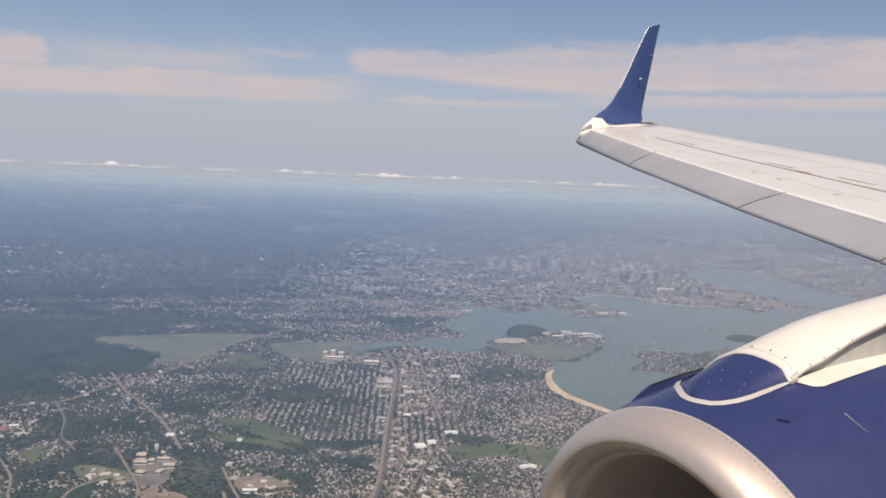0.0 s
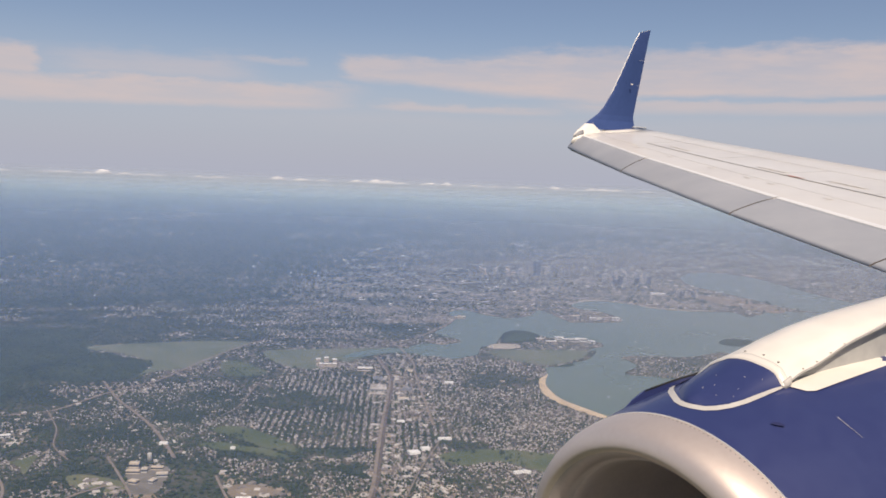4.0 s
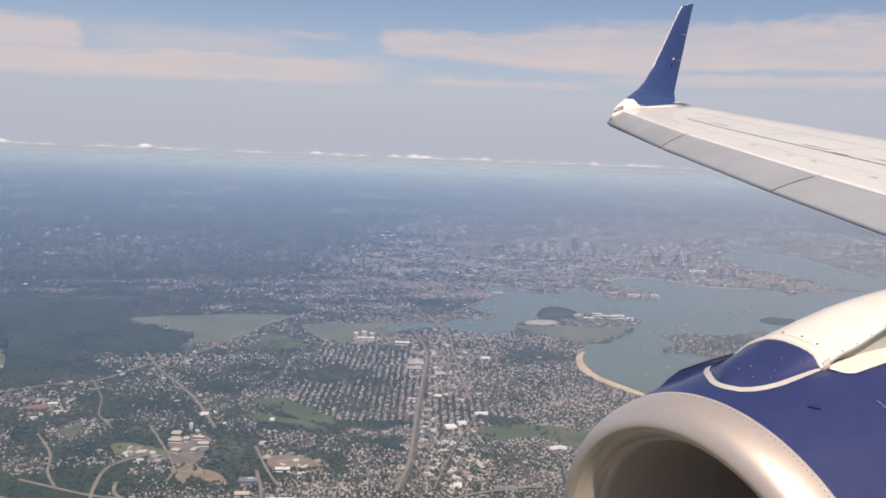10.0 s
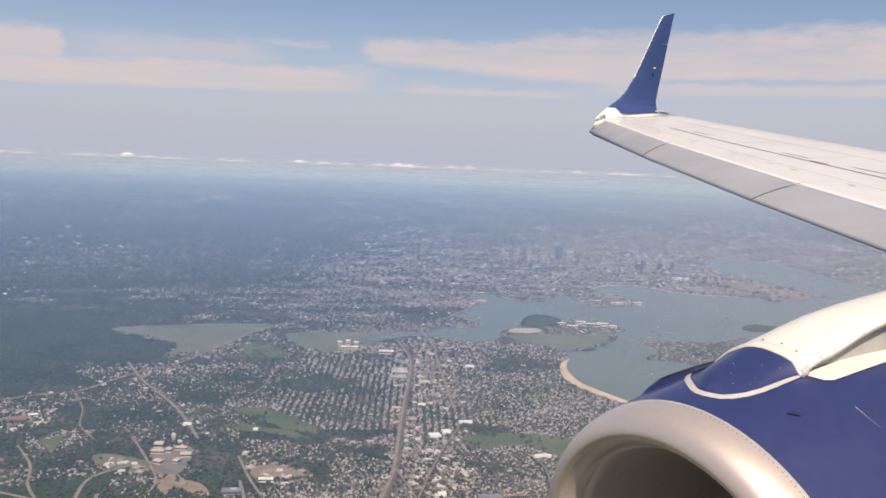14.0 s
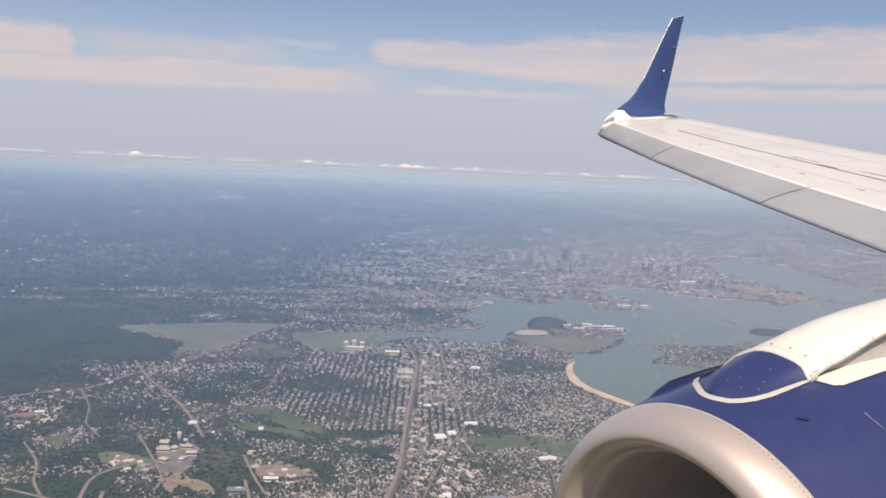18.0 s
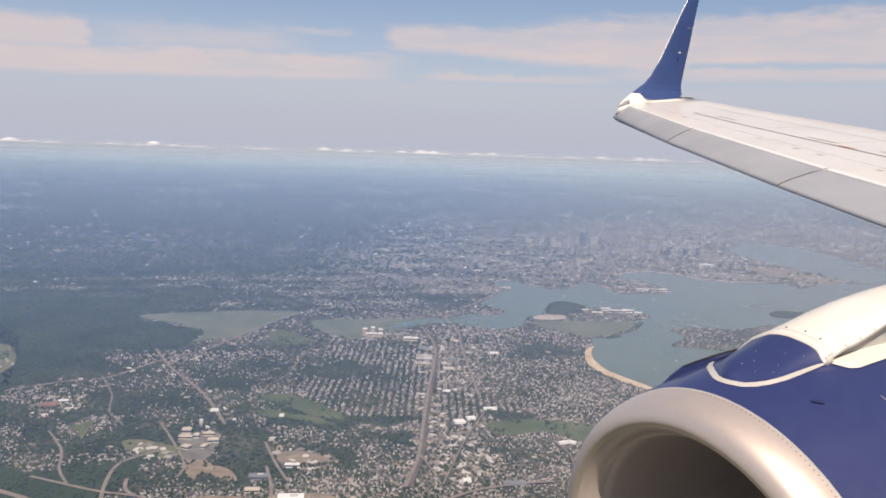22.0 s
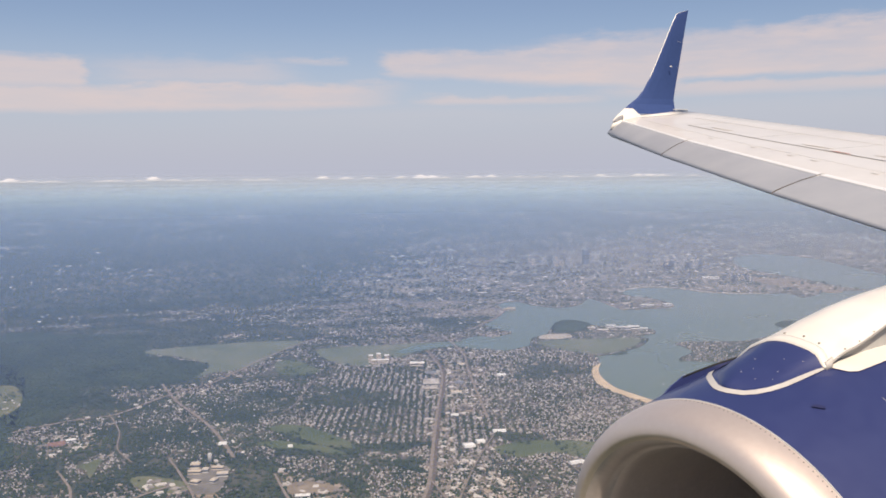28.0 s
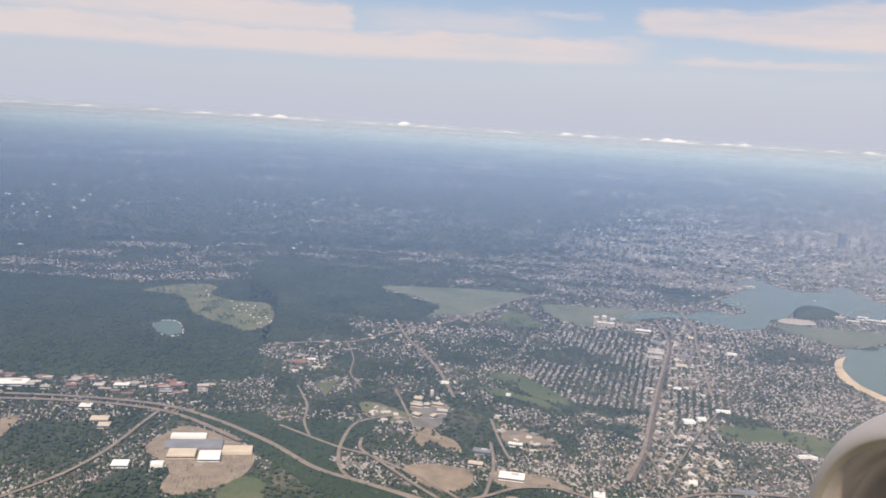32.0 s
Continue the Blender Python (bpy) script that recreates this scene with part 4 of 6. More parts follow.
def smooth_outline(pts, steps=4, closed=True):
    p = np.array(pts, float)
    n = len(p)
    res = []
    for i in range(n if closed else n - 1):
        a, b, c, d = (p[(i + k) % n] if closed else p[min(max(i + k, 0), n - 1)] for k in (-1, 0, 1, 2))
        for s in range(steps):
            t = s / steps
            res.append(0.5 * (2 * b + (c - a) * t + (2 * a - 5 * b + 4 * c - d) * t * t + (3 * b - a - 3 * c + d) * t ** 3))
    if not closed:
        res.append(p[-1])
    return np.array(res)


OUT = {k: smooth_outline(v) for k, v in ZONES.items()}
LINE = {k: smooth_outline(v, 5, False) for k, v in ROADS.items()}


def inside(name, x, y):
    q = OUT[name]
    res = np.zeros(len(x), bool)
    x0, y0 = q[-1]
    for x1, y1 in q:
        if y0 != y1:
            res ^= ((y0 > y) != (y1 > y)) & (x < (x1 - x0) * (y - y0) / (y1 - y0) + x0)
        x0, y0 = x1, y1
    return res


def near_line(name, x, y, d):
    p = LINE[name]
    res = np.zeros(len(x), bool)
    for (ax, ay), (bx, by) in zip(p[:-1], p[1:]):
        ux, uy = bx - ax, by - ay
        t = np.clip(((x - ax) * ux + (y - ay) * uy) / (ux * ux + uy * uy), 0, 1)
        res |= np.hypot(x - ax - t * ux, y - ay - t * uy) < d
    return res


def land_patch(name, zone, z, mat, label, category, thick=0.3):
    """A flat area with sloping edges that rises a little from what lies under it."""
    bm = bmesh.new()
    q = OUT[zone]
    c = q.mean(0)
    top = [bm.verts.new((x, y, z)) for x, y in q]
    low = [bm.verts.new((x + (x - c[0]) * 0.004, y + (y - c[1]) * 0.004, z - thick)) for x, y in q]
    bm.faces.new(top)
    for i in range(len(q)):
        j = (i + 1) % len(q)
        bm.faces.new((top[i], low[i], low[j], top[j]))
    bmesh.ops.triangulate(bm, faces=[f for f in bm.faces if len(f.verts) > 4])
    bmesh.ops.recalc_face_normals(bm, faces=bm.faces)
    me = bpy.data.meshes.new(name)
    bm.to_mesh(me)
    bm.free()
    me.materials.append(mat)
    return tagged(new(name, me), label, category, "", "structure")


# one sheet of ground out to the horizon
rings_r = [60, 120, 180, 260, 360, 500, 700, 1000, 1400, 2000, 2800, 3700, 4900, 7000, 10000, 15000]
verts = [(0.0, 0.0, 0.0)] + [(r * math.sin(a), r * math.cos(a), 0.0) for r in rings_r for a in np.linspace(0, 2 * math.pi, 96, endpoint=False)]
faces = [(0, 1 + (j + 1) % 96, 1 + j) for j in range(96)]
for i in range(len(rings_r) - 1):
    for j in range(96):
        k = (j + 1) % 96
        faces.append((1 + i * 96 + j, 1 + i * 96 + k, 1 + (i + 1) * 96 + k, 1 + (i + 1) * 96 + j))
ground = tagged(new("ground", mesh_from("ground", verts, faces, G_LAND)), "hazy suburban land reaching to the horizon", "ground", "", "structure")

edge_rng = random.Random(21)
outer = [(r * math.sin(radians(b)), r * math.cos(radians(b))) for b, r in ((-9, 640), (-7, 700), (-3, 760), (2, 900), (7, 1050), (12, 1180), (18, 1250), (25, 1300), (34, 1300), (34, 430), (26, 480), (17, 500), (9, 500), (2, 500), (-3, 500), (-6, 540))]
OUT["city"] = smooth_outline([(x + edge_rng.uniform(-9, 9), y + edge_rng.uniform(-14, 14)) for x, y in outer], 5)
land_patch("ground_city", "city", 0.06, G_CITY, "pale crowded streets of the hazy city", "ground", 0.12)
land_patch("water_bay", "bay", 0.10, G_WATER, "grey-green shallow bay", "water", 0.2)
land_patch("water_harbor", "harbor", 0.10, G_WATER, "grey-blue inner harbour", "water", 0.2)
land_patch("water_river", "river", 0.22, G_WATER, "narrow tidal river beside marsh", "water", 0.2)
pond = OUT["quarry_pond"]
OUT["pond_bank"] = pond.mean(0) + (pond - pond.mean(0)) * 1.12
land_patch("ground_embankment", "pond_bank", 0.19, G_PALE, "pale stone bank round the reservoir", "ground")
land_patch("water_pond", "quarry_pond", 0.22, G_WATER, "small walled reservoir in the woods", "water", 0.3)
for level, (n, zn, mt, lb) in enumerate((("ground_peninsula", "peninsula", G_LAND, "built-up peninsula in the bay"), ("ground_neck", "neck", G_LAND, "wooded neck of land with houses"), ("ground_island", "far_island", G_WOOD, "low wooded island"), ("ground_islet", "islet", G_WOOD, "small dark islet"),
                      ("ground_marsh_west", "marsh_west", G_MARSH, "pale green salt marsh"), ("ground_marsh_middle", "marsh_mid", G_MARSH, "pale green salt marsh along the river"),
                      ("ground_golf", "golf_a", G_GRASS, "mown golf fairways"), ("ground_golf_course", "golf_b", G_GRASS, "long mown fairway among trees"), ("ground_green", "golf_c", G_GRASS, "small mown green"),
                      ("ground_park", "park_south", G_GRASS, "broad green park near the beach"), ("ground_sand_pit", "sand_pit", G_DIRT, "bare sandy earthworks on a hill"), ("ground_cemetery", "cemetery", G_FIELD, "dry open field below the hospital"),
                      ("ground_beach", "beach", G_SAND, "long curved strip of sandy beach"), ("ground_far_beach", "far_shore", G_PALE, "thin pale beach across the bay"), ("ground_waterfront", "airport", G_LOT, "pale quays beside the harbour"),
                      ("ground_tank_field", "tank_field", G_FIELD, "open grassy hill among woods"), ("ground_interchange", "interchange_green", G_WOOD, "wooded verges of the interchange"),
                      ("ground_mall_lot", "mall_lot", G_LOT, "wide tan car park round a shopping mall"), ("ground_ballfield", "ballfield", G_GRASS, "baseball fields with sandy infield"), ("ground_hospital", "hospital_grounds", G_STREET, "tan paved grounds round the hospital"), ("ground_meadow", "meadow", G_FIELD, "dry olive meadow among trees"), ("ground_work_strip", "work_strip", G_LOT, "bare tan work strip below the woods"), ("ground_bare_field", "bare_field", G_DIRT, "bare sandy field beside the interchange"), ("ground_store_lot", "store_lot", G_LOT, "tan car park of a large store"), ("ground_south_lot", "south_lot", G_LOT, "tan yard beside the arterial road"), ("ground_dirt", "dirt_patch", G_DIRT, "bare pale dirt"),
                      ("ground_woods", "woods_blue_hills", G_WOOD, "dark floor of wide oak woods"), ("ground_woods_west", "woods_west", G_WOOD, "dark floor of woods beside marsh"))):
    land_patch(n, zn, 0.12 if "woods" in n else 0.16 if "marsh" in n or n == "ground_beach" else 0.2 + 0.005 * level, mt, lb, "ground")
land_patch("ground_marsh_peninsula", "peninsula_marsh", 0.345, G_MARSH, "green marsh beside the peninsula", "ground")
land_patch("ground_spit", "white_spit", 0.36, G_PALE, "white sandy spit", "ground")
hill_q = OUT["peninsula_hill"]
hc = hill_q.mean(0)
hill_rings = [[np.array([hc[0] + (x - hc[0]) * k, hc[1] + (y - hc[1]) * k, z]) for x, y in hill_q] for k, z in ((1, 0.2), (0.85, 1.4), (0.6, 2.6), (0.3, 3.2), (0.02, 3.4))]
tagged(new("ground_knoll", mesh_from("ground_knoll", *loft(hill_rings), G_WOOD, True)), "dark green grassed mound on the peninsula", "hill", "", "structure")

WIDTH = {"freeway": 1.5, "freeway_b": 1.5, "highway_west": 1.3, "hill_road": 1.1, "south_road": 0.7, "edge_road": 0.7, "cross_road": 0.7, "railway": 0.9, "track_road": 1.0, "bridge_road": 1.0, "ramp_a": 1.0, "ramp_b": 0.9, "ramp_c": 0.9, "ramp_d": 0.9, "arterial": 1.0, "arterial_east": 0.9, "inner_ramp": 0.9, "lot_road": 0.8}
for level, (n, p) in enumerate(LINE.items()):
    w = WIDTH.get(n, 0.42)
    tagged(new("road_" + n, mesh_from("road_" + n, *strip([(x, y, 0.30 + 0.007 * level) for x, y in p], w, (0, 0, 1), 0.0, 0.05), G_RAIL if n == "railway" else G_ROAD)),
           "ballasted railway corridor between roads" if n == "railway" else "weathered grey road with pale edges", "railway" if n == "railway" else "road", "", "structure")

# ---- scattered houses and trees ----
rng = np.random.default_rng(7)
WATERS = ("bay", "harbor", "river", "quarry_pond")
ISLANDS = ("peninsula", "neck")
YARDS = ("rail_yards", "east_yards", "depot_yards", "shop_yards", "hill_yards", "mill_yards", "store_yards")
OPEN = ("marsh_west", "marsh_mid", "golf_a", "golf_b", "golf_c", "park_south", "sand_pit", "cemetery", "beach", "far_shore", "tank_field", "mall_lot", "ballfield", "dirt_patch", "peninsula_marsh", "white_spit", "hospital_grounds", "meadow", "work_strip", "bare_field", "store_lot", "south_lot")
WOODS = ("woods_knoll", "woods_dell", "woods_bank", "woods_slope", "woods_lane", "woods_foot", "woods_court", "woods_west", "woods_mid", "woods_south", "woods_se", "woods_hill", "woods_blue_hills", "woods_sw", "woods_s2", "woods_w2", "interchange_green", "peninsula_hill", "far_island")
MIXED = ("woods_dell", "woods_bank", "woods_slope", "woods_lane", "woods_foot", "woods_mid", "woods_south", "woods_se", "woods_hill")      # woods with houses in their glades


def classify(x, y):
    """0 open, 1 town, 2 woods, -1 water."""
    k = np.ones(len(x), int)
    xj, yj = x + 2.4 * wave(x, y, 3.2, 91), y + 3.6 * wave(x, y, 3.6, 93)
    glade = wave(x, y, 4.5, 97) > 0.3
    for z in WOODS:
        dense = inside(z, xj, yj)
        k[dense & ~glade if z in MIXED else dense] = 2
    wet = np.zeros(len(x), bool)
    for z in WATERS:
        wet |= inside(z, x, y)
    for z in ISLANDS:
        wet &= ~inside(z, x, y)
    wet &= ~inside("far_island", x, y)
    k[wet] = -1
    for z in OPEN:
        k[inside(z, x, y)] = 0
    for n in LINE:
        k[(k >= 0) & near_line(n, x, y, WIDTH.get(n, 0.9) / 2 + 0.2)] = 0
    return k


def wave(x, y, s, seed):
    """Smooth wandering field between about -1 and 1."""
    r = np.random.default_rng(seed)
    t = np.zeros(len(x))
    for _ in range(7):
        a, ph, f = r.uniform(0, 6.28), r.uniform(0, 6.28), r.uniform(0.6, 1.8) / s
        t += np.sin((x * math.cos(a) + y * math.sin(a)) * f + ph)
    return t / 3.5


def built_up(x, y):
    """How thickly the land is built over: thin in the wooded west and far out, thick towards the city."""
    b, r = np.degrees(np.arctan2(x, y)), np.hypot(x, y)
    west = np.where(r > 400, np.clip((-b - 9) / 16, 0, 1), 0.38 * np.clip((-b - 2) / 22, 0, 1))
    east = np.clip((b - 2) / 14, 0, 1)
    out = np.clip((r - 680 - 260 * east) / 520, 0, 1)
    return 0.25 - 0.95 * west - 1.1 * out + 0.3 * east + 0.55 * wave(x, y, 30, 5) + 0.55 * wave(x, y, 11, 23) + np.where(r > 430, 0.75 * wave(x, y, 55, 51) - 0.1, 0)


def leafy(x, y):
    """1 in the wooded western suburbs, 0 by the bay."""
    return np.clip((-np.degrees(np.arctan2(x, y)) - 2) / 8, 0, 1)


def city_share(x, y):
    """How far a place belongs to the dense city, 0 to 1, with ragged soft limits."""
    b, r = np.degrees(np.arctan2(x, y)), np.hypot(x, y)
    c = np.clip((b + 9) / 16, 0, 1) * np.clip((r - 470) / 170, 0, 1) * np.clip((1450 - r) / 480, 0, 1)
    return np.clip(c * 1.15 + (0.5 * wave(x, y, 26, 41) + 0.35 * wave(x, y, 9, 43)) * (c > 0.02), 0, 1)


def fan_points(n, r0, r1, a0, a1, power=1.0):
    """Points spread over a sector of the land; power 1 is even over the ground, less crowds them nearer."""
    u = rng.random(n)
    r = (r0 ** (1 + power) + u * (r1 ** (1 + power) - r0 ** (1 + power))) ** (1 / (1 + power))
    a = np.radians(rng.uniform(a0, a1, n))
    return r * np.sin(a), r * np.cos(a)


seeds = np.stack(fan_points(160, 150, 900, -50, 32), 1)
seed_turn = rng.choice([0.0, 0.35, -0.4, 0.8, 1.2], 160) + rng.normal(0, 0.08, 160)
# the regular grid of long blocks west of the railway
grid = np.array([(gx, gy) for gx in (-47, -38, -28, -18) for gy in (272, 290, 308, 326, 344)], float)
apart = np.hypot(seeds[:, None, 0] - grid[None, :, 0], seeds[:, None, 1] - grid[None, :, 1]).min(1) > 13
rim = np.array([(-57, gy) for gy in (268, 286, 304, 322, 340, 356)], float)
seeds, seed_turn = np.concatenate([seeds[apart], rim, grid]), np.concatenate([seed_turn[apart], rng.choice([0.5, -0.5, 1.0], len(rim)), np.full(len(grid), 0.03)])
central = np.arange(len(seeds)) >= len(seeds) - len(grid)


def streets(x, y, pitch, step):
    """Moves points on to rows of house plots that follow each district's street grid."""
    d = ((x[:, None] - seeds[None, :, 0]) ** 2 + (y[:, None] - seeds[None, :, 1]) ** 2).argmin(1)
    a = seed_turn[d]
    u, v = x * np.cos(a) + y * np.sin(a), -x * np.sin(a) + y * np.cos(a)
    pitch = np.where(central[d], pitch, pitch * 0.76)
    row = np.round(u / pitch)
    side = rng.choice([-1, 1], len(x))
    col = np.round(v / step)
    key = np.stack([d, row, side, col], 1)
    _, keep = np.unique(key, axis=0, return_index=True)
    u2 = row * pitch + side * pitch * np.where(central[d], 0.16, 0.21) + rng.normal(0, 1, len(x)) * np.where(central[d], 0.16, 0.5)
    v2 = col * step + rng.normal(0, 1, len(x)) * np.where(central[d], 0.24, 0.35)
    u0, v0 = row * pitch, col * step
    lane = np.stack([u0 * np.cos(a) - v0 * np.sin(a), u0 * np.sin(a) + v0 * np.cos(a)])[:, keep]
    return (u2 * np.cos(a) - v2 * np.sin(a))[keep], (u2 * np.sin(a) + v2 * np.cos(a))[keep], a[keep], lane


def bulk_mesh(name, verts, quads, tris, mats, slots_q, slots_t, smooth=False):
    me = bpy.data.meshes.new(name)
    nq, nt = len(quads), len(tris)
    me.vertices.add(len(verts))
    me.vertices.foreach_set("co", np.ascontiguousarray(verts, dtype=np.float32).ravel())
    loops = np.concatenate([quads.ravel(), tris.ravel()]).astype(np.int32)
    me.loops.add(len(loops))
    me.loops.foreach_set("vertex_index", loops)
    me.polygons.add(nq + nt)
    me.polygons.foreach_set("loop_start", np.concatenate([np.arange(nq) * 4, nq * 4 + np.arange(nt) * 3]).astype(np.int32))
    for m in mats:
        me.materials.append(m)
    me.polygons.foreach_set("material_index", np.concatenate([slots_q, slots_t]).astype(np.int32))
    me.polygons.foreach_set("use_smooth", np.full(nq + nt, smooth))
    me.update(calc_edges=True)
    return me


def house_mesh(name, x, y, a, sx, sy, h, roof, mats):
    """Gabled houses: walls, two roof slopes and two gables each."""
    n = len(x)
    base = np.array([(-1, -1), (1, -1), (1, 1), (-1, 1)]) * 0.5
    v = np.zeros((n, 10, 3))
    c, s = np.cos(a), np.sin(a)
    for i, (bx, by) in enumerate(base):
        for k, z in ((0, np.zeros(n)), (4, h)):
            v[:, i + k, 0] = x + c * bx * sx - s * by * sy
            v[:, i + k, 1] = y + s * bx * sx + c * by * sy
            v[:, i + k, 2] = z
    for i, by in ((8, -0.5), (9, 0.5)):
        v[:, i, 0], v[:, i, 1], v[:, i, 2] = x - s * by * sy, y + c * by * sy, h + roof
    off = (np.arange(n) * 10)[:, None, None]
    q = np.array([(0, 1, 5, 4), (1, 2, 6, 5), (2, 3, 7, 6), (3, 0, 4, 7), (5, 6, 9, 8), (7, 4, 8, 9)])[None] + off
    t = np.array([(4, 5, 8), (6, 7, 9)])[None] + off
    return bulk_mesh(name, v.reshape(-1, 3), q.reshape(-1, 4), t.reshape(-1, 3), mats, np.tile([0, 0, 0, 0, 1, 1], n), np.zeros(2 * n))


def lane_mesh(name, x, y, a, wide, long):
    """Short lengths of street that join into lanes, a little crowned above the ground."""
    n = len(x)
    v = np.zeros((n, 6, 3))
    c, s = np.cos(a), np.sin(a)
    for i, (bx, by, z) in enumerate(((-0.5, -0.5, 0.015), (0, -0.5, 0.03), (0.5, -0.5, 0.015), (0.5, 0.5, 0.015), (0, 0.5, 0.03), (-0.5, 0.5, 0.015))):
        v[:, i, 0] = x + c * bx * wide - s * by * long
        v[:, i, 1] = y + s * bx * wide + c * by * long
        v[:, i, 2] = z + 0.004 * (np.arange(n) % 5)
    q = np.array([(0, 1, 4, 5), (1, 2, 3, 4)])[None] + (np.arange(n) * 6)[:, None, None]
    return bulk_mesh(name, v.reshape(-1, 3), q.reshape(-1, 4), np.zeros((0, 3), int), [G_STREET], np.zeros(2 * n), np.zeros(0))


ICO = bmesh.new()
bmesh.ops.create_icosphere(ICO, subdivisions=1, radius=1.0)
ICO_V = np.array([v.co[:] for v in ICO.verts])
ICO_F = np.array([[v.index for v in f.verts] for f in ICO.faces])
ICO.free()
keep_f = ICO_V[ICO_F].mean(1)[:, 2] > -0.5
ICO_T = ICO_F[keep_f]


def tree_mesh(name, x, y, r, h):
    """Uneven crowns that stand on the ground, each of its own shape."""
    n = len(x)
    v = np.repeat(ICO_V[None], n, 0) * rng.uniform(0.72, 1.28, (n, len(ICO_V), 1))
    v = v * np.stack([r, r, h * 0.55], 1)[:, None]
    v[:, :, 2] = np.maximum(v[:, :, 2] + (h * 0.5)[:, None], 0.0)
    v[:, :, 0] += x[:, None]
    v[:, :, 1] += y[:, None]
    t = ICO_T[None] + (np.arange(n) * len(ICO_V))[:, None, None]
    return bulk_mesh(name, v.reshape(-1, 3), np.zeros((0, 4), int), t.reshape(-1, 3), [M_TREE], np.zeros(0), np.zeros(n * len(ICO_T)))


def stuff(name, me, label, category):
    return tagged(new(name, me), label, category, "", "stuff")


def single_houses(x, y, a):
    """The houses nearest to the flight path, each a thing with its walls and roof."""
    kinds = []
    for i, (wx, wy, wh, mat_w, label) in enumerate(((0.40, 0.56, 0.34, M_WALL, "small gabled suburban house with grey roof"), (0.46, 0.62, 0.38, M_TAN, "buff gabled suburban house"), (0.38, 0.48, 0.3, M_CONC, "pale grey cottage with gabled roof"), (0.36, 0.54, 0.34, M_BRICK, "dark red-brown house with gabled roof"))):
        top = new("house")
        top.matrix_world = pose(x[i], y[i], 0, 0, 0, math.degrees(a[i]))
        tagged(top, label, "house", "suburban houses")
        part("wall", *box(0, 0, 0, wx, wy, wh), mat_w, top)
        e, r = wx / 2 + 0.04, wy / 2 + 0.04
        part("roof", [(-e, -r, wh - 0.02), (e, -r, wh - 0.02), (e, r, wh - 0.02), (-e, r, wh - 0.02), (0, -r, wh + 0.2), (0, r, wh + 0.2)], [(0, 1, 4), (2, 3, 5), (1, 2, 5, 4), (3, 0, 4, 5), (3, 2, 1, 0)], M_ROOF, top, "gabled shingle roof")
        part("chimney", *box(0.1, 0.1, wh, 0.06, 0.06, 0.26), M_BRICK, top)
        kinds.append(top)
    for i in range(4, len(x)):
        copy_thing(kinds[i % 4], pose(x[i], y[i], 0, 0, 0, math.degrees(a[i]) + (90 if i % 3 == 0 else 0)))


def town(n, r0, r1, pitch, step, size, power, name, label, dens=0.0, a0=-48, a1=31):
    x, y = fan_points(n, r0, r1, a0, a1, power)
    if pitch:
        x, y, a, lane = streets(x, y, pitch, step)
    else:
        a = rng.uniform(0, 3.14, len(x))
    k = (classify(x, y) == 1) & (rng.random(len(x)) < 0.78)
    k &= built_up(x, y) + rng.normal(0, 0.13, len(x)) > dens
    k &= wave(x, y, 6.0, 77) + rng.normal(0, 0.3, len(x)) < 0.7 - 0.64 * leafy(x, y)
    x, y, a = x[k], y[k], a[k]
    if pitch:
        lx, ly = lane[:, k]
        stuff("lanes", lane_mesh("lanes", lx, ly, a, pitch * 0.15, step * 1.6), "narrow residential streets between house plots", "streets")
    if name == "houses_near":
        b = np.degrees(np.arctan2(x, y))
        order = np.argsort(np.where(np.abs(b + 4) < 24, np.hypot(x, y), 9e9) + np.where(np.hypot(x, y) < 196, 9e8, 0))
        single_houses(x[order[:280]], y[order[:280]], a[order[:280]])
        x, y, a = x[order[280:]], y[order[280:]], a[order[280:]]
    m = len(x)
    sx, sy = size * rng.uniform(0.6, 1.15, m), size * rng.uniform(0.8, 1.6, m)
    big = np.where(rng.random(m) < 0.06, rng.uniform(1.4, 2.6, m), 1.0)
    sx, sy = sx * big, sy * big
    h = size * rng.uniform(0.5, 0.9, m) * (1.0 if r0 < 500 else 0.65)
    stuff(name, house_mesh(name, x, y, a + rng.choice([0, 1.5708], m), sx, sy, h, size * rng.uniform(0.2, 0.45, m), [M_WALL if r0 < 500 else M_FARWALL, M_ROOF]), label, "houses")


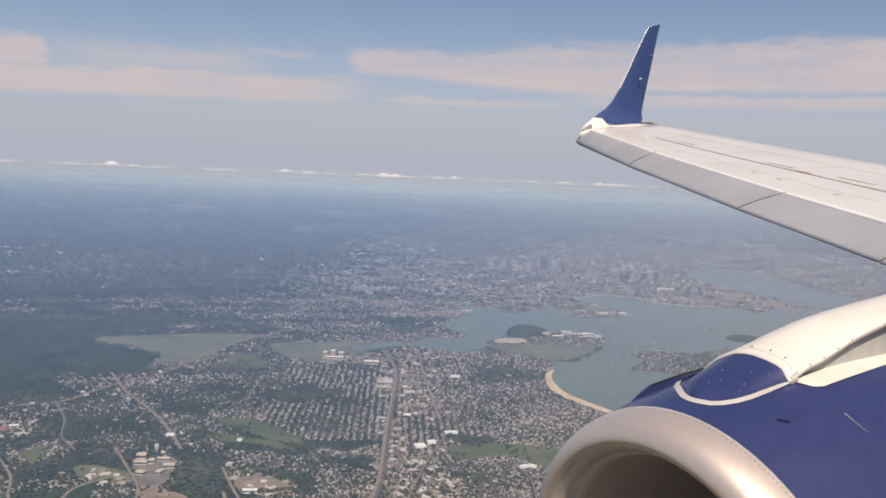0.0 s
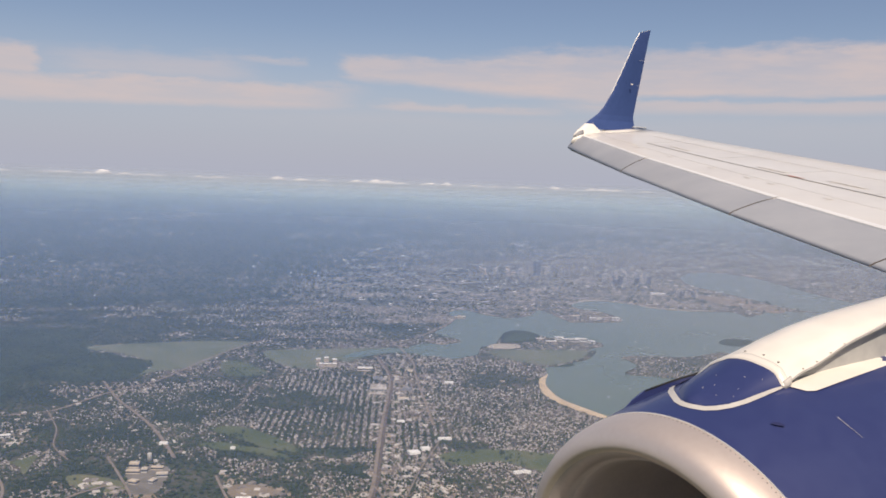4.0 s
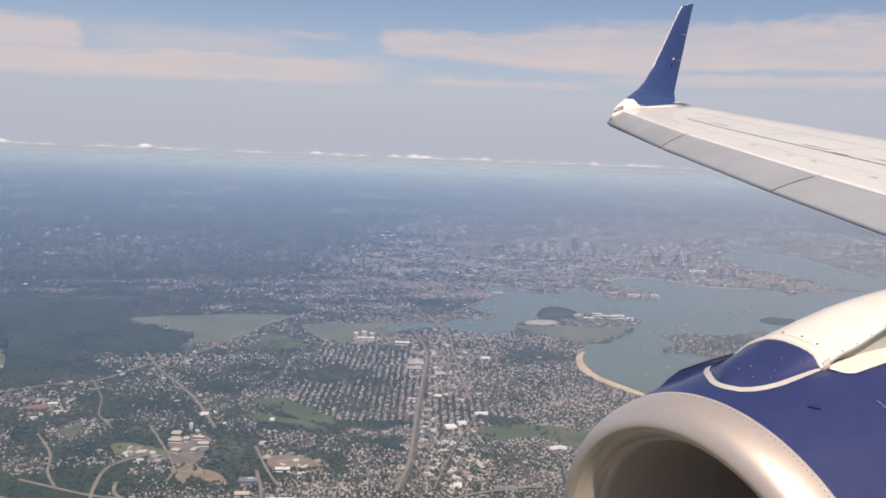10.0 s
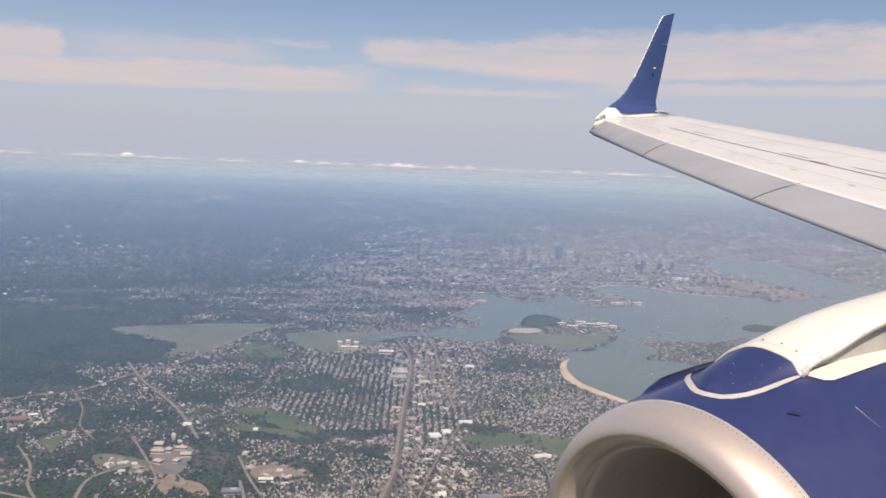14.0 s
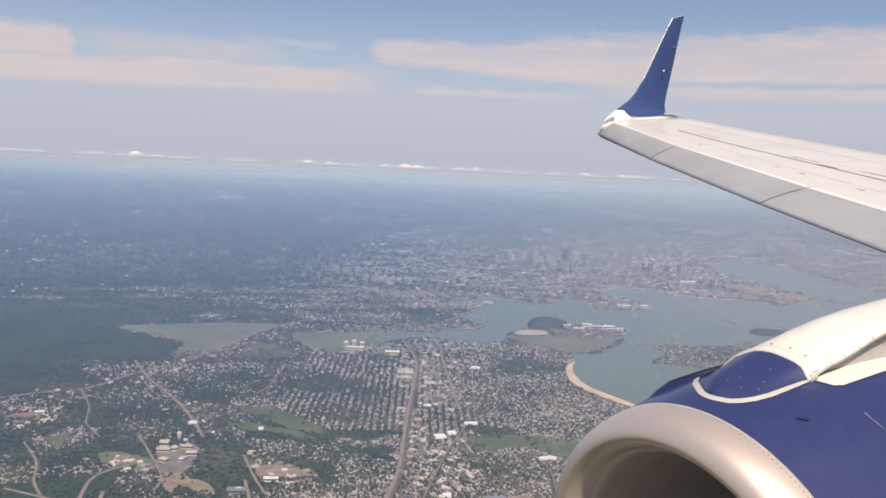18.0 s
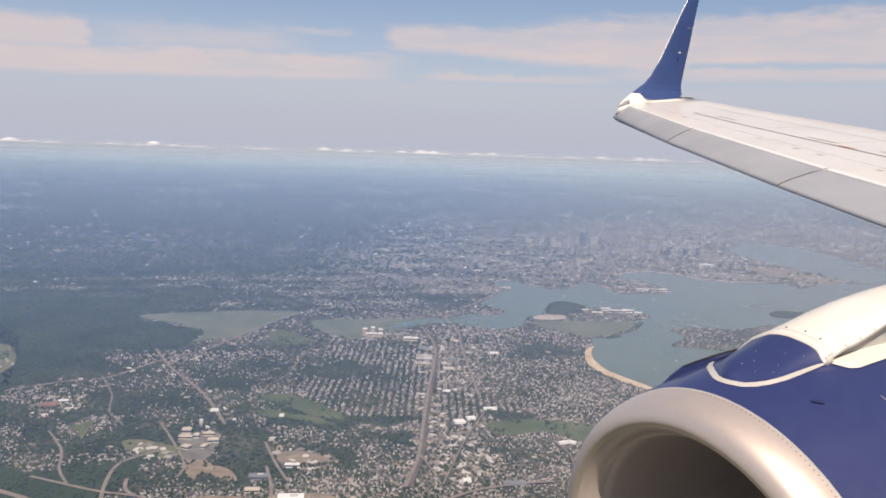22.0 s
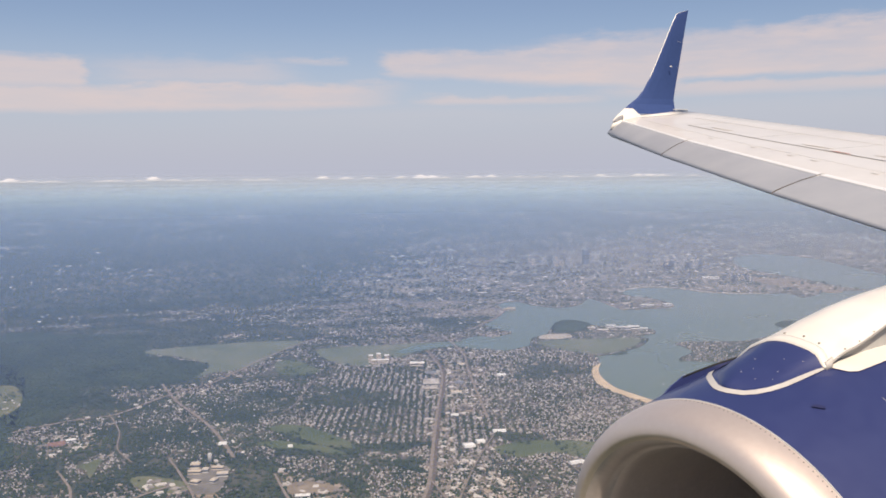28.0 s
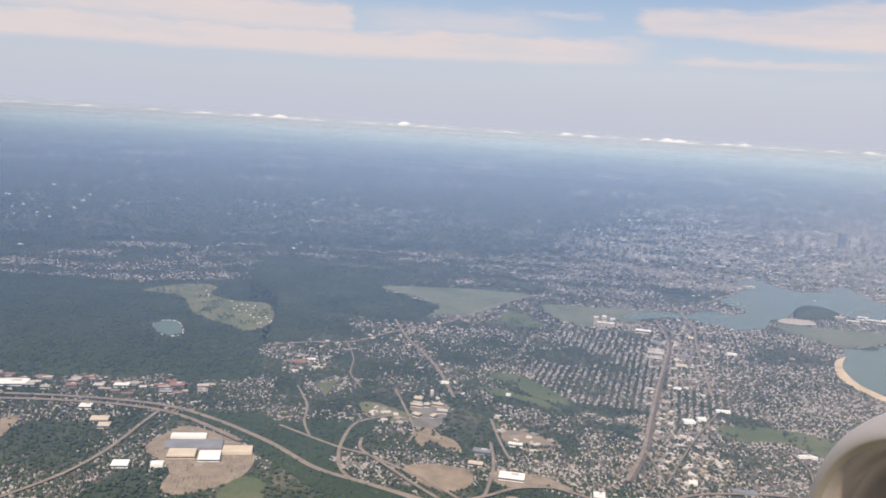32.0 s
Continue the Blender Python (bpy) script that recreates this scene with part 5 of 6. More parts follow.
def wood(n, r0, r1, size, power, name, label, want, a0=-48, a1=31):
    x, y = fan_points(n, r0, r1, a0, a1, power)
    c = classify(x, y)
    k = c == want
    if want == 1 and r0 < 500:
        d = ((x[:, None] - seeds[None, :, 0]) ** 2 + (y[:, None] - seeds[None, :, 1]) ** 2).argmin(1)
        pitch = (2.3 if r0 < 300 else 2.5) * np.where(central[d], 1.0, 0.76)
        u = (x * np.cos(seed_turn[d]) + y * np.sin(seed_turn[d])) / pitch
        k &= (np.abs(u - np.round(u)) > 0.3) | (rng.random(len(x)) < np.where(central[d], 0.2, 0.55))
    if want == 1:
        k &= rng.random(len(x)) > 0.68 * city_share(x, y)
        k &= rng.random(len(x)) > 0.4 * np.clip((np.degrees(np.arctan2(x, y)) + 3) / 6, 0, 1)
        k &= -built_up(x, y) + rng.normal(0, 0.6, len(x)) > -0.75
        k &= wave(x, y, 6.0, 77) + rng.normal(0, 0.5, len(x)) > -0.45 - 0.5 * leafy(x, y)
    if want == 0:
        lawn = np.zeros(len(x), bool)
        for z in ("golf_a", "golf_b", "golf_c", "park_south", "cemetery", "tank_field", "ballfield", "sand_pit", "dirt_patch"):
            lawn |= inside(z, x, y)
        k &= lawn & (wave(x, y, 3.0, 31) + rng.normal(0, 0.25, len(x)) > 0.3)
    x, y = x[k], y[k]
    m = len(x)
    r = size * rng.uniform(0.6, 1.35, m) * (0.8 if want == 2 else 1.0)
    stuff(name, tree_mesh(name, x, y, r, r * rng.uniform(1.2, 1.9, m) * (0.8 if want == 2 else 1.0)), label, "trees")


town(230000, 130, 330, 2.3, 0.5, 0.40, 1.0, "houses_near", "rows of small gabled houses among trees", -0.8)
town(170000, 330, 560, 2.5, 0.64, 0.45, 1.0, "houses_middle", "dense rows of pale houses", -0.6)
town(80000, 560, 1000, 0, 0, 0.56, 0.6, "houses_far", "crowded pale houses of the outer city", -0.2)
town(24000, 1000, 2200, 0, 0, 1.1, 0.2, "houses_distant", "scattered pale buildings in far towns", -0.35)
wood(120000, 130, 330, 0.35, 1.0, "trees_near", "leafy street and garden trees", 1)
wood(90000, 330, 600, 0.46, 1.0, "trees_middle", "trees between the houses", 1)
wood(60000, 560, 1600, 0.95, 0.3, "trees_far", "distant tree cover of the suburbs", 1)
wood(100000, 130, 480, 0.62, 0.9, "woods_canopy", "close dark green woodland canopy", 2, -60, 31)
wood(40000, 130, 420, 0.42, 0.9, "trees_on_lawns", "clumps of trees between fairways", 0)
xb, yb = fan_points(56000, 470, 1500, -12, 31, 0.7)
kb = (classify(xb, yb) == 1) & (rng.random(len(xb)) < 0.95 * city_share(xb, yb))
xb, yb = xb[kb], yb[kb]
mb = len(xb)
stuff("city_blocks", house_mesh("city_blocks", xb, yb, rng.choice([0.1, 0.5, 1.1], mb), rng.uniform(0.45, 1.7, mb), rng.uniform(0.45, 1.2, mb), rng.uniform(0.12, 0.45, mb), np.full(mb, 0.04), [M_FLAT, M_FLAT]), "pale flat-roofed city blocks", "buildings")
# long pale roofs that catch the light in the far towns
xr, yr = fan_points(11000, 400, 3400, -50, 31, 0.1)
kr = (classify(xr, yr) == 1) & ((wave(xr, yr, 60, 17) + rng.normal(0, 0.4, len(xr)) > 0.5) | (rng.random(len(xr)) < 0.22 * city_share(xr, yr)))
xr, yr = xr[kr], yr[kr]
mr = len(xr)
rr = np.hypot(xr, yr)
stuff("distant_roofs", house_mesh("distant_roofs", xr, yr, -np.arctan2(xr, yr) + rng.normal(0, 0.25, mr), rr * rng.uniform(0.0012, 0.0055, mr), rr * rng.uniform(0.0015, 0.004, mr), rr * rng.uniform(0.0004, 0.001, mr), np.full(mr, 0.03), [M_CONC, M_ROOFW]), "long pale roofs scattered over far towns", "buildings")
xi, yi = [], []
for n in ("railway", "highway_west", "bridge_road", "hill_road", "diag_road", "freeway"):
    p = LINE[n]
    idx = rng.integers(0, len(p), 42)
    xi.append(p[idx, 0] + rng.choice([-1, 1], 42) * rng.uniform(1.8, 5, 42))
    yi.append(p[idx, 1] + rng.normal(0, 4, 42))
xi, yi = np.concatenate(xi), np.concatenate(yi)
ki = classify(xi, yi) == 1
xi, yi = xi[ki], yi[ki]
mi = len(xi)


def in_yards(n):
    """Points in the business strips, off the roads."""
    ax, ay = [], []
    for zn in YARDS:
        q = OUT[zn]
        px, py = rng.uniform(q[:, 0].min(), q[:, 0].max(), n), rng.uniform(q[:, 1].min(), q[:, 1].max(), n)
        on = inside(zn, px, py)
        for road in LINE:
            on &= ~near_line(road, px, py, 1.0)
        ax.append(px[on])
        ay.append(py[on])
    return np.concatenate(ax), np.concatenate(ay)


yx, yy = in_yards(60)
xi, yi = np.concatenate([xi, yx]), np.concatenate([yi, yy])
mi = len(xi)
stuff("shop_blocks", house_mesh("shop_blocks", xi, yi, rng.choice([0.03, 0.5, 1.0], mi), rng.uniform(0.5, 2.0, mi), rng.uniform(0.6, 2.4, mi), rng.uniform(0.3, 0.6, mi), np.full(mi, 0.02), [M_FLAT, M_FLAT]), "flat-roofed shops and sheds along the main roads", "buildings")

# pale car parks and yards along the main roads
xl, yl = [], []
for n, m in (("railway", 170), ("bridge_road", 60), ("hill_road", 30), ("diag_road", 30), ("highway_west", 50), ("freeway", 30)):
    p = LINE[n]
    idx = rng.integers(0, len(p), m)
    xl.append(p[idx, 0] + rng.choice([-1, 1, 1], m) * rng.uniform(1.4, 5.5, m))
    yl.append(p[idx, 1] + rng.normal(0, 4, m))
xl, yl = np.concatenate(xl), np.concatenate(yl)
kl = classify(xl, yl) == 1
xl, yl = xl[kl], yl[kl]
yx, yy = in_yards(150)
zx, zy = fan_points(900, 200, 600, -30, 24, 0.6)
kz = classify(zx, zy) == 1
yx, yy = np.concatenate([yx, zx[kz]]), np.concatenate([yy, zy[kz]])
xl, yl = np.concatenate([xl, yx]), np.concatenate([yl, yy])
ml = len(xl)
stuff("parking_lots", house_mesh("parking_lots", xl, yl, rng.choice([0.03, 0.4, 1.0], ml), rng.uniform(0.6, 2.4, ml), rng.uniform(0.8, 3.2, ml), np.full(ml, 0.1) + rng.uniform(0, 0.08, ml), np.full(ml, 0.0), [G_YARD, G_YARD]), "tan car parks and yards along the main roads", "parking lots")

# rows of parked cars on the wide lots
cx, cy = [], []
for zn, turn in (("mall_lot", 0.46), ("store_lot", 0.14), ("south_lot", 0.15)):
    q = OUT[zn]
    g = np.stack(np.meshgrid(np.arange(-30, 30, 0.9), np.arange(-30, 30, 0.26)), -1).reshape(-1, 2)
    g = g[rng.random(len(g)) < 0.26]
    px, py = q[:, 0].mean() + g[:, 0] * math.cos(turn) - g[:, 1] * math.sin(turn), q[:, 1].mean() + g[:, 0] * math.sin(turn) + g[:, 1] * math.cos(turn)
    on = inside(zn, px, py) & (wave(px, py, 3.0, 61) > -0.25)
    cx.append(px[on])
    cy.append(py[on])
cx, cy = np.concatenate(cx), np.concatenate(cy)
mc = len(cx)
stuff("parked_cars", house_mesh("parked_cars", cx, cy, np.full(mc, 0.4), rng.uniform(0.2, 0.24, mc), rng.uniform(0.09, 0.11, mc), np.full(mc, 0.36), np.full(mc, 0.03), [M_CAR, M_CAR]), "rows of parked cars in the shopping lots", "cars")

# ---- single buildings ----


def building(name, x, y, sx, sy, h, turn, wall, roof, label, storeys=0, group=""):
    """A block with a parapet roof and, where storeys are given, bands of windows on its walls."""
    top = new(name)
    top.matrix_world = pose(x, y, 0.2, 0, 0, math.degrees(turn))
    tagged(top, label, "building", group)
    part("wall", *box(0, 0, 0, sx, sy, h), wall, top)
    part("roof", *box(0, 0, h, sx * 0.97, sy * 0.97, 0.06 + 0.02 * h), roof, top, "pale flat roof")
    if h > 0.8:
        part("roof_plant", *box(sx * 0.12, sy * 0.1, h + 0.06, sx * 0.3, sy * 0.35, 0.12 + 0.05 * h), M_CONC, top, "plant room")
    for i in range(storeys):
        part("window_band", *box(0, 0, h * (i + 0.35) / storeys, sx + 0.03, sy + 0.03, h * 0.4 / storeys), M_PANE, top, "dark window band")
    return top


building("tower_slab", 110.7, 792, 4.6, 6.0, 12.5, 0.2, M_TOWERG, M_TOWERG, "tall dark slab skyscraper", 0)
building("tower_block", 121, 800, 6.5, 5.0, 7.4, 0.1, M_CONC, M_CONC, "pale grey tower beside the dark slab", 6)
trng = random.Random(5)
for i in range(34):
    t = i / 33
    x, y = 166 + 32 * trng.random() + 10 * t, 735 + 50 * trng.random()
    h = 3.5 + 5.5 * trng.random() * (1 - abs(x - 190) / 60)
    building("office_tower", x, y, 2.2 + 1.8 * trng.random(), 2.2 + 1.8 * trng.random(), h, trng.random(), trng.choice([M_CONC, M_TAN, M_TOWERG, M_CONC]), M_CONC, "hazy high-rise office tower downtown", 5, "downtown towers")
for i in range(14):
    x, y = 60 + 46 * trng.random(), 770 + 50 * trng.random()
    building("mid_rise", x, y, 2.5 + 2 * trng.random(), 3, 2.6 + 3.4 * trng.random(), 0.2, trng.choice([M_CONC, M_TAN]), M_CONC, "mid-rise block west of downtown", 3, "mid-rise blocks")
for i in range(9):
    x, y = 206 + 13 * trng.random(), 655 + 30 * trng.random()
    building("waterfront_tower", x, y, 2.0 + trng.random(), 2.5, 2.2 + 2.4 * trng.random(), 0.3, trng.choice([M_CONC, M_TOWERG, M_TAN]), M_CONC, "waterfront tower by the harbour", 3, "waterfront towers")
for dx in (-3.6, 0.0, 3.4):
    building("apartment_tower", -37.5 + dx, 371.5 + abs(dx) * 0.4, 1.9, 2.6, 3.9 - 0.45 * abs(dx) * 0.6, 0.05, M_TAN, M_ROOFW, "cream apartment tower by the marsh", 5, "marsh apartments")
building("apartment_slab", -36.5, 368.6, 7.6, 2.2, 1.9, 0.05, M_TAN, M_ROOFW, "long cream apartment block by the marsh", 3, "marsh apartments")
SINGLE = [
    ("school", -20.5, 366, 6.4, 3.0, 1.2, 0.03, M_TAN, "long school with white roof and dark lawn"),
    ("warehouse", -13.4, 333, 6.0, 8.0, 0.9, 0.03, M_CONC, "long grey-roofed warehouse beside the railway"),
    ("warehouse", -13.2, 322.5, 5.4, 3.2, 1.0, 0.03, M_TAN, "warehouse with buff wall and pale roof"),
    ("shopping_block", 1.0, 253, 3.4, 2.6, 0.7, 0.3, M_ROOFW, "bright white flat-roofed shopping block"),
    ("shopping_block", 4.4, 257, 2.6, 2.0, 0.7, 0.3, M_ROOFW, "bright white flat-roofed shopping block"),
    ("works_shed", -3.3, 317.3, 4.2, 2.2, 0.7, 0.03, M_CONC, "long grey trackside works shed"),
    ("works_shed", -2.3, 333.4, 3.4, 2.6, 0.6, 0.03, M_LOTROOF, "grey flat-roofed works beside the tracks"),
    ("works_shed", -3.5, 286.5, 2.6, 1.1, 0.6, 0.2, M_ROOFW, "small white works hall beside the tracks"),
    ("works_shed", -1.8, 366.3, 3.4, 2, 0.6, 0.1, M_TAN, "tan works hall near the river"),
    ("works_shed", -14.1, 350.4, 4, 3, 0.6, 0.03, M_LOTROOF, "grey-roofed hall beside the school"),
    ("clubhouse", 30.5, 237.5, 3.4, 1.0, 0.7, 0.5, M_ROOFW, "white angled building in the park"),
    ("clubhouse", 32.6, 238.0, 2.8, 1.0, 0.7, -0.5, M_ROOFW, "white angled building in the park"),
    ("hospital_block", -75.0, 234.1, 2.6, 1.7, 1.5, 0.05, M_TAN, "pale buff hospital tower on the hill"),
    ("hospital_block", -73.9, 229.4, 3.6, 1.1, 1, 0.05, M_TAN, "long tan hospital wing on the hill"),
    ("hospital_block", -71.2, 230.6, 1.6, 1.4, 1.2, 0.05, M_CONC, "grey hospital link block on the hill"),
    ("hospital_block", -68.5, 232.8, 3.2, 1.1, 1, 0.05, M_TAN, "long tan hospital wing on the hill"),
    ("hospital_block", -65.7, 227.5, 3, 1.5, 1.1, 0.2, M_CONC, "grey hospital block on the hill"),
    ("hospital_block", -71.2, 221.6, 2.2, 1.6, 1, -0.3, M_TAN, "squat tan hospital block by the lane"),
    ("hospital_block", -66.7, 222.9, 1.4, 2.2, 0.9, -0.3, M_CONC, "grey hospital annex on the hill"),
    ("big_store", -124, 255, 5.0, 3.0, 0.7, 0.5, M_BRICK, "red-roofed store with white end wall"),
    ("big_store", -121.2, 258.6, 2.8, 1.5, 0.8, 0.5, M_ROOFW, "white store beside the red roof"),
    ("church_hall", -73.4, 255.5, 2.4, 1.2, 0.7, 0.1, M_ROOFW, "white-roofed hall among trees"),
    ("church_hall", -52.4, 253, 1.4, 1.0, 0.6, 0.1, M_ROOFW, "small white hall by the fairway"),
    ("depot", 14.5, 346, 3.6, 1.2, 0.7, 0.0, M_ROOFW, "pale flat-roofed depot shed"),
    ("depot", 10.6, 268, 4.2, 1.5, 0.6, 0.2, M_ROOFW, "pale flat depot by the diagonal road"),
    ("convention_hall", 190, 672, 12, 4.0, 1.2, -0.1, M_ROOFW, "long white-roofed hall by the far beach"),
    ("marina_hall", 112, 532, 8, 2.0, 1.0, 0.0, M_ROOFW, "white college block on the point"),
    ("marina_hall", 124, 531, 5, 2.0, 1.6, 0.3, M_ROOFW, "white library on the point"),
    ("marina_hall", 100, 538, 6, 2.5, 1.0, 0.3, M_CONC, "pale college block on the point"),
    ("apartment_row", 82, 450, 9, 1.6, 1.5, -0.1, M_CONC, "white apartment rows on the peninsula"),
    ("apartment_row", 71, 444, 6, 2.0, 1.2, 0.1, M_TAN, "apartment rows on the peninsula"),
    ("apartment_row", 88, 452, 6, 1.4, 1.6, -0.2, M_ROOFW, "white apartment rows on the peninsula"),
    ("apartment_row", 92.5, 447, 4, 1.4, 1.3, -0.3, M_ROOFW, "white apartment rows on the peninsula"),
    ("apartment_row", 77, 456, 5, 1.4, 1.4, 0.0, M_ROOFW, "white apartment rows on the peninsula"),
    ("apartment_row", 66, 452, 4, 1.6, 1.0, 0.2, M_TAN, "tan apartment rows below the mound"),
    ("tank_farm_shed", 27, 520, 7, 2.5, 1.0, 0.3, M_TAN, "shed beside the expressway"),
    ("mall", -117.0, 180.7, 8.5, 2.6, 0.7, 0.46, M_ROOFW, "white-roofed mall store at the back"),
    ("mall", -112.8, 176.6, 13.5, 5.6, 0.55, 0.46, M_LOTROOF, "grey-roofed hall of the shopping mall"),
    ("mall", -111.9, 170.0, 6.4, 4.8, 0.8, 0.46, M_TAN, "tan department store of the mall"),
    ("mall", -105.4, 171.4, 5.0, 5.4, 0.8, 0.46, M_ROOFW, "large white-roofed mall store"),
    ("mall", -101.6, 177.6, 7.0, 4.2, 0.75, 0.46, M_TAN, "tan department store of the mall"),
    ("cinema", -120.5, 158.9, 3.8, 3.2, 0.8, 0.46, M_ROOFW, "white-roofed store across the ring road"),
    ("cinema", -113.3, 162.4, 2.8, 2.4, 0.7, 0.46, M_ROOFW, "small white store beside the mall"),
    ("office_park", -143.2, 180.5, 4.6, 3.0, 1.0, 0.47, M_TAN, "tan office block beside the ramp"),
    ("office_park", -139.5, 177.5, 3.0, 2.6, 0.9, 0.47, M_CONC, "pale office block beside the ramp"),
    ("office_park", -152.9, 187.1, 3.2, 2.6, 1.0, 0.48, M_ROOFW, "square white-roofed office block"),
    ("big_warehouse", -184.2, 194.8, 8.5, 4.6, 0.9, 0.5, M_ROOFW, "long white warehouse by the freeway"),
    ("big_warehouse", -156.7, 207, 4.3, 2.6, 0.9, 0.5, M_ROOFW, "white warehouse by the woods"),
    ("big_warehouse", -143.2, 214.4, 4.4, 3.4, 0.9, 0.5, M_BRICK, "orange-roofed warehouse by the woods"),
    ("big_store", -37.2, 190.5, 6.0, 3.6, 0.9, 0.14, M_ROOFW, "white-roofed store in a wide car park"),
    ("big_store", -31.6, 176.0, 4.4, 5.0, 0.9, 0.15, M_LOTROOF, "dark-roofed store beside the arterial road"),
    ("furniture_hall", -16.6, 187.6, 2.6, 2.6, 1.2, 0.14, M_ROOFW, "white square hall beside the arterial road"),
    ("long_shed", -14.0, 181.6, 9.0, 1.4, 0.8, 0.1, M_ROOFW, "long white trackside shed"),
    ("depot_hall", -3.0, 189.8, 9.6, 3.4, 1.0, 0.22, M_ROOFW, "large white depot roof with dark bands"),
    ("small_hall", 3.2, 206.2, 2.0, 1.4, 0.7, 0.14, M_ROOFW, "small white hall among houses"),
    ("trackside_shed", 14.8, 205.4, 5.8, 1.6, 0.7, 0.14, M_LOTROOF, "grey shed beside the tracks"),
    ("office_block", -41.0, 211.4, 3.8, 1.2, 0.9, 0.14, M_ROOFW, "white-topped office block beside lawns"),
    ("office_block", -47.0, 194.4, 3.6, 1.6, 0.9, 0.14, M_TAN, "tan office block beside the ramp"),
    ("office_block", -47.6, 202.8, 4.6, 2.2, 1.0, 0.14, M_LOTROOF, "dark-roofed office block beside the ramp"),
]
for n, x, y, sx, sy, h, tr, mt, lb in SINGLE:
    flat = mt if mt in (M_ROOFW, M_BRICK, M_LOTROOF) else M_FLAT if n == "warehouse" else M_ROOFW if n in ("school", "apartment_row") else M_TAN
    building(n, x, y, sx, sy, h, tr, mt, flat, lb, 1 if h > 0.75 else 0)
for i in range(4):
    bar = -6.4 + i * 1.7
    tagged(new("roof_panel", mesh_from("roof_panel", *box(bar, 189.2 + 0.37 * i, 1.31, 0.5, 2.0, 0.05, 0.22), M_LOTROOF)), "dark band on the white depot roof", "roof panel", "depot roof panels")
srng = random.Random(11)
for i in range(46):
    t = 0.62 * i / 45
    x, y = -205 + 118 * t + srng.gauss(0, 1.5), 186 + 40 * t + 14 * srng.random() - 3
    building("strip_building", x, y, 1.5 + 2.4 * srng.random(), 1.0 + 1.3 * srng.random(), 0.5 + 0.6 * srng.random(), 0.45 + 0.1 * srng.random(), srng.choice([M_BRICK, M_CONC, M_TAN, M_BRICK]), srng.choice([M_FLAT, M_CONC, M_LOTROOF, M_BRICK, M_FLAT]), "commercial building along the freeway strip", 1, "freeway strip buildings")
for i in range(24):
    x = -215 + 60 * srng.random()
    y = 346 - (x + 215) * 0.8 - 8 + 16 * srng.random()
    if inside("tank_field", np.array([x]), np.array([y]))[0]:
        building("hut", x, y, 0.8, 0.6, 0.4, srng.random(), M_CONC, M_FLAT, "small white hut on the grassy hill", 0, "huts on the hill")
brng = random.Random(8)
for bx, by in ((95, 470), (118, 455), (88, 345), (101, 335), (76, 330), (134, 480), (112, 500), (150, 440), (92, 318), (124, 350), (60, 500), (170, 520)):
    boat = new("boat")
    boat.matrix_world = pose(bx, by, 0.1, 0, 0, brng.uniform(0, 360))
    tagged(boat, "small white boat on the bay", "boat", "boats on the bay")
    part("hull", [(0.5, 0, 0.12), (0.1, 0.16, 0.12), (-0.45, 0.14, 0.12), (-0.45, -0.14, 0.12), (0.1, -0.16, 0.12), (0.4, 0, 0), (0.05, 0.1, 0), (-0.42, 0.1, 0), (-0.42, -0.1, 0), (0.05, -0.1, 0)],
         [(0, 1, 2, 3, 4), (9, 8, 7, 6, 5), (0, 5, 6, 1), (1, 6, 7, 2), (2, 7, 8, 3), (3, 8, 9, 4), (4, 9, 5, 0)], M_ROOFW, boat)
    part("cabin", *box(-0.1, 0, 0.12, 0.3, 0.18, 0.12), M_CONC, boat, "low cabin")
wt = new("water_tower")
wt.matrix_world = pose(-72.4, 238.8, 0.2)
tagged(wt, "pale standing water tower on the hill", "water tower")
part("drum", *loft([[np.array([r * math.cos(a), r * math.sin(a), z]) for a in np.linspace(0, 6.2832, 14, endpoint=False)] for z, r in ((0, 0.62), (2.5, 0.62), (2.75, 0.5), (2.85, 0.2))]), M_CONC, wt, "", True)
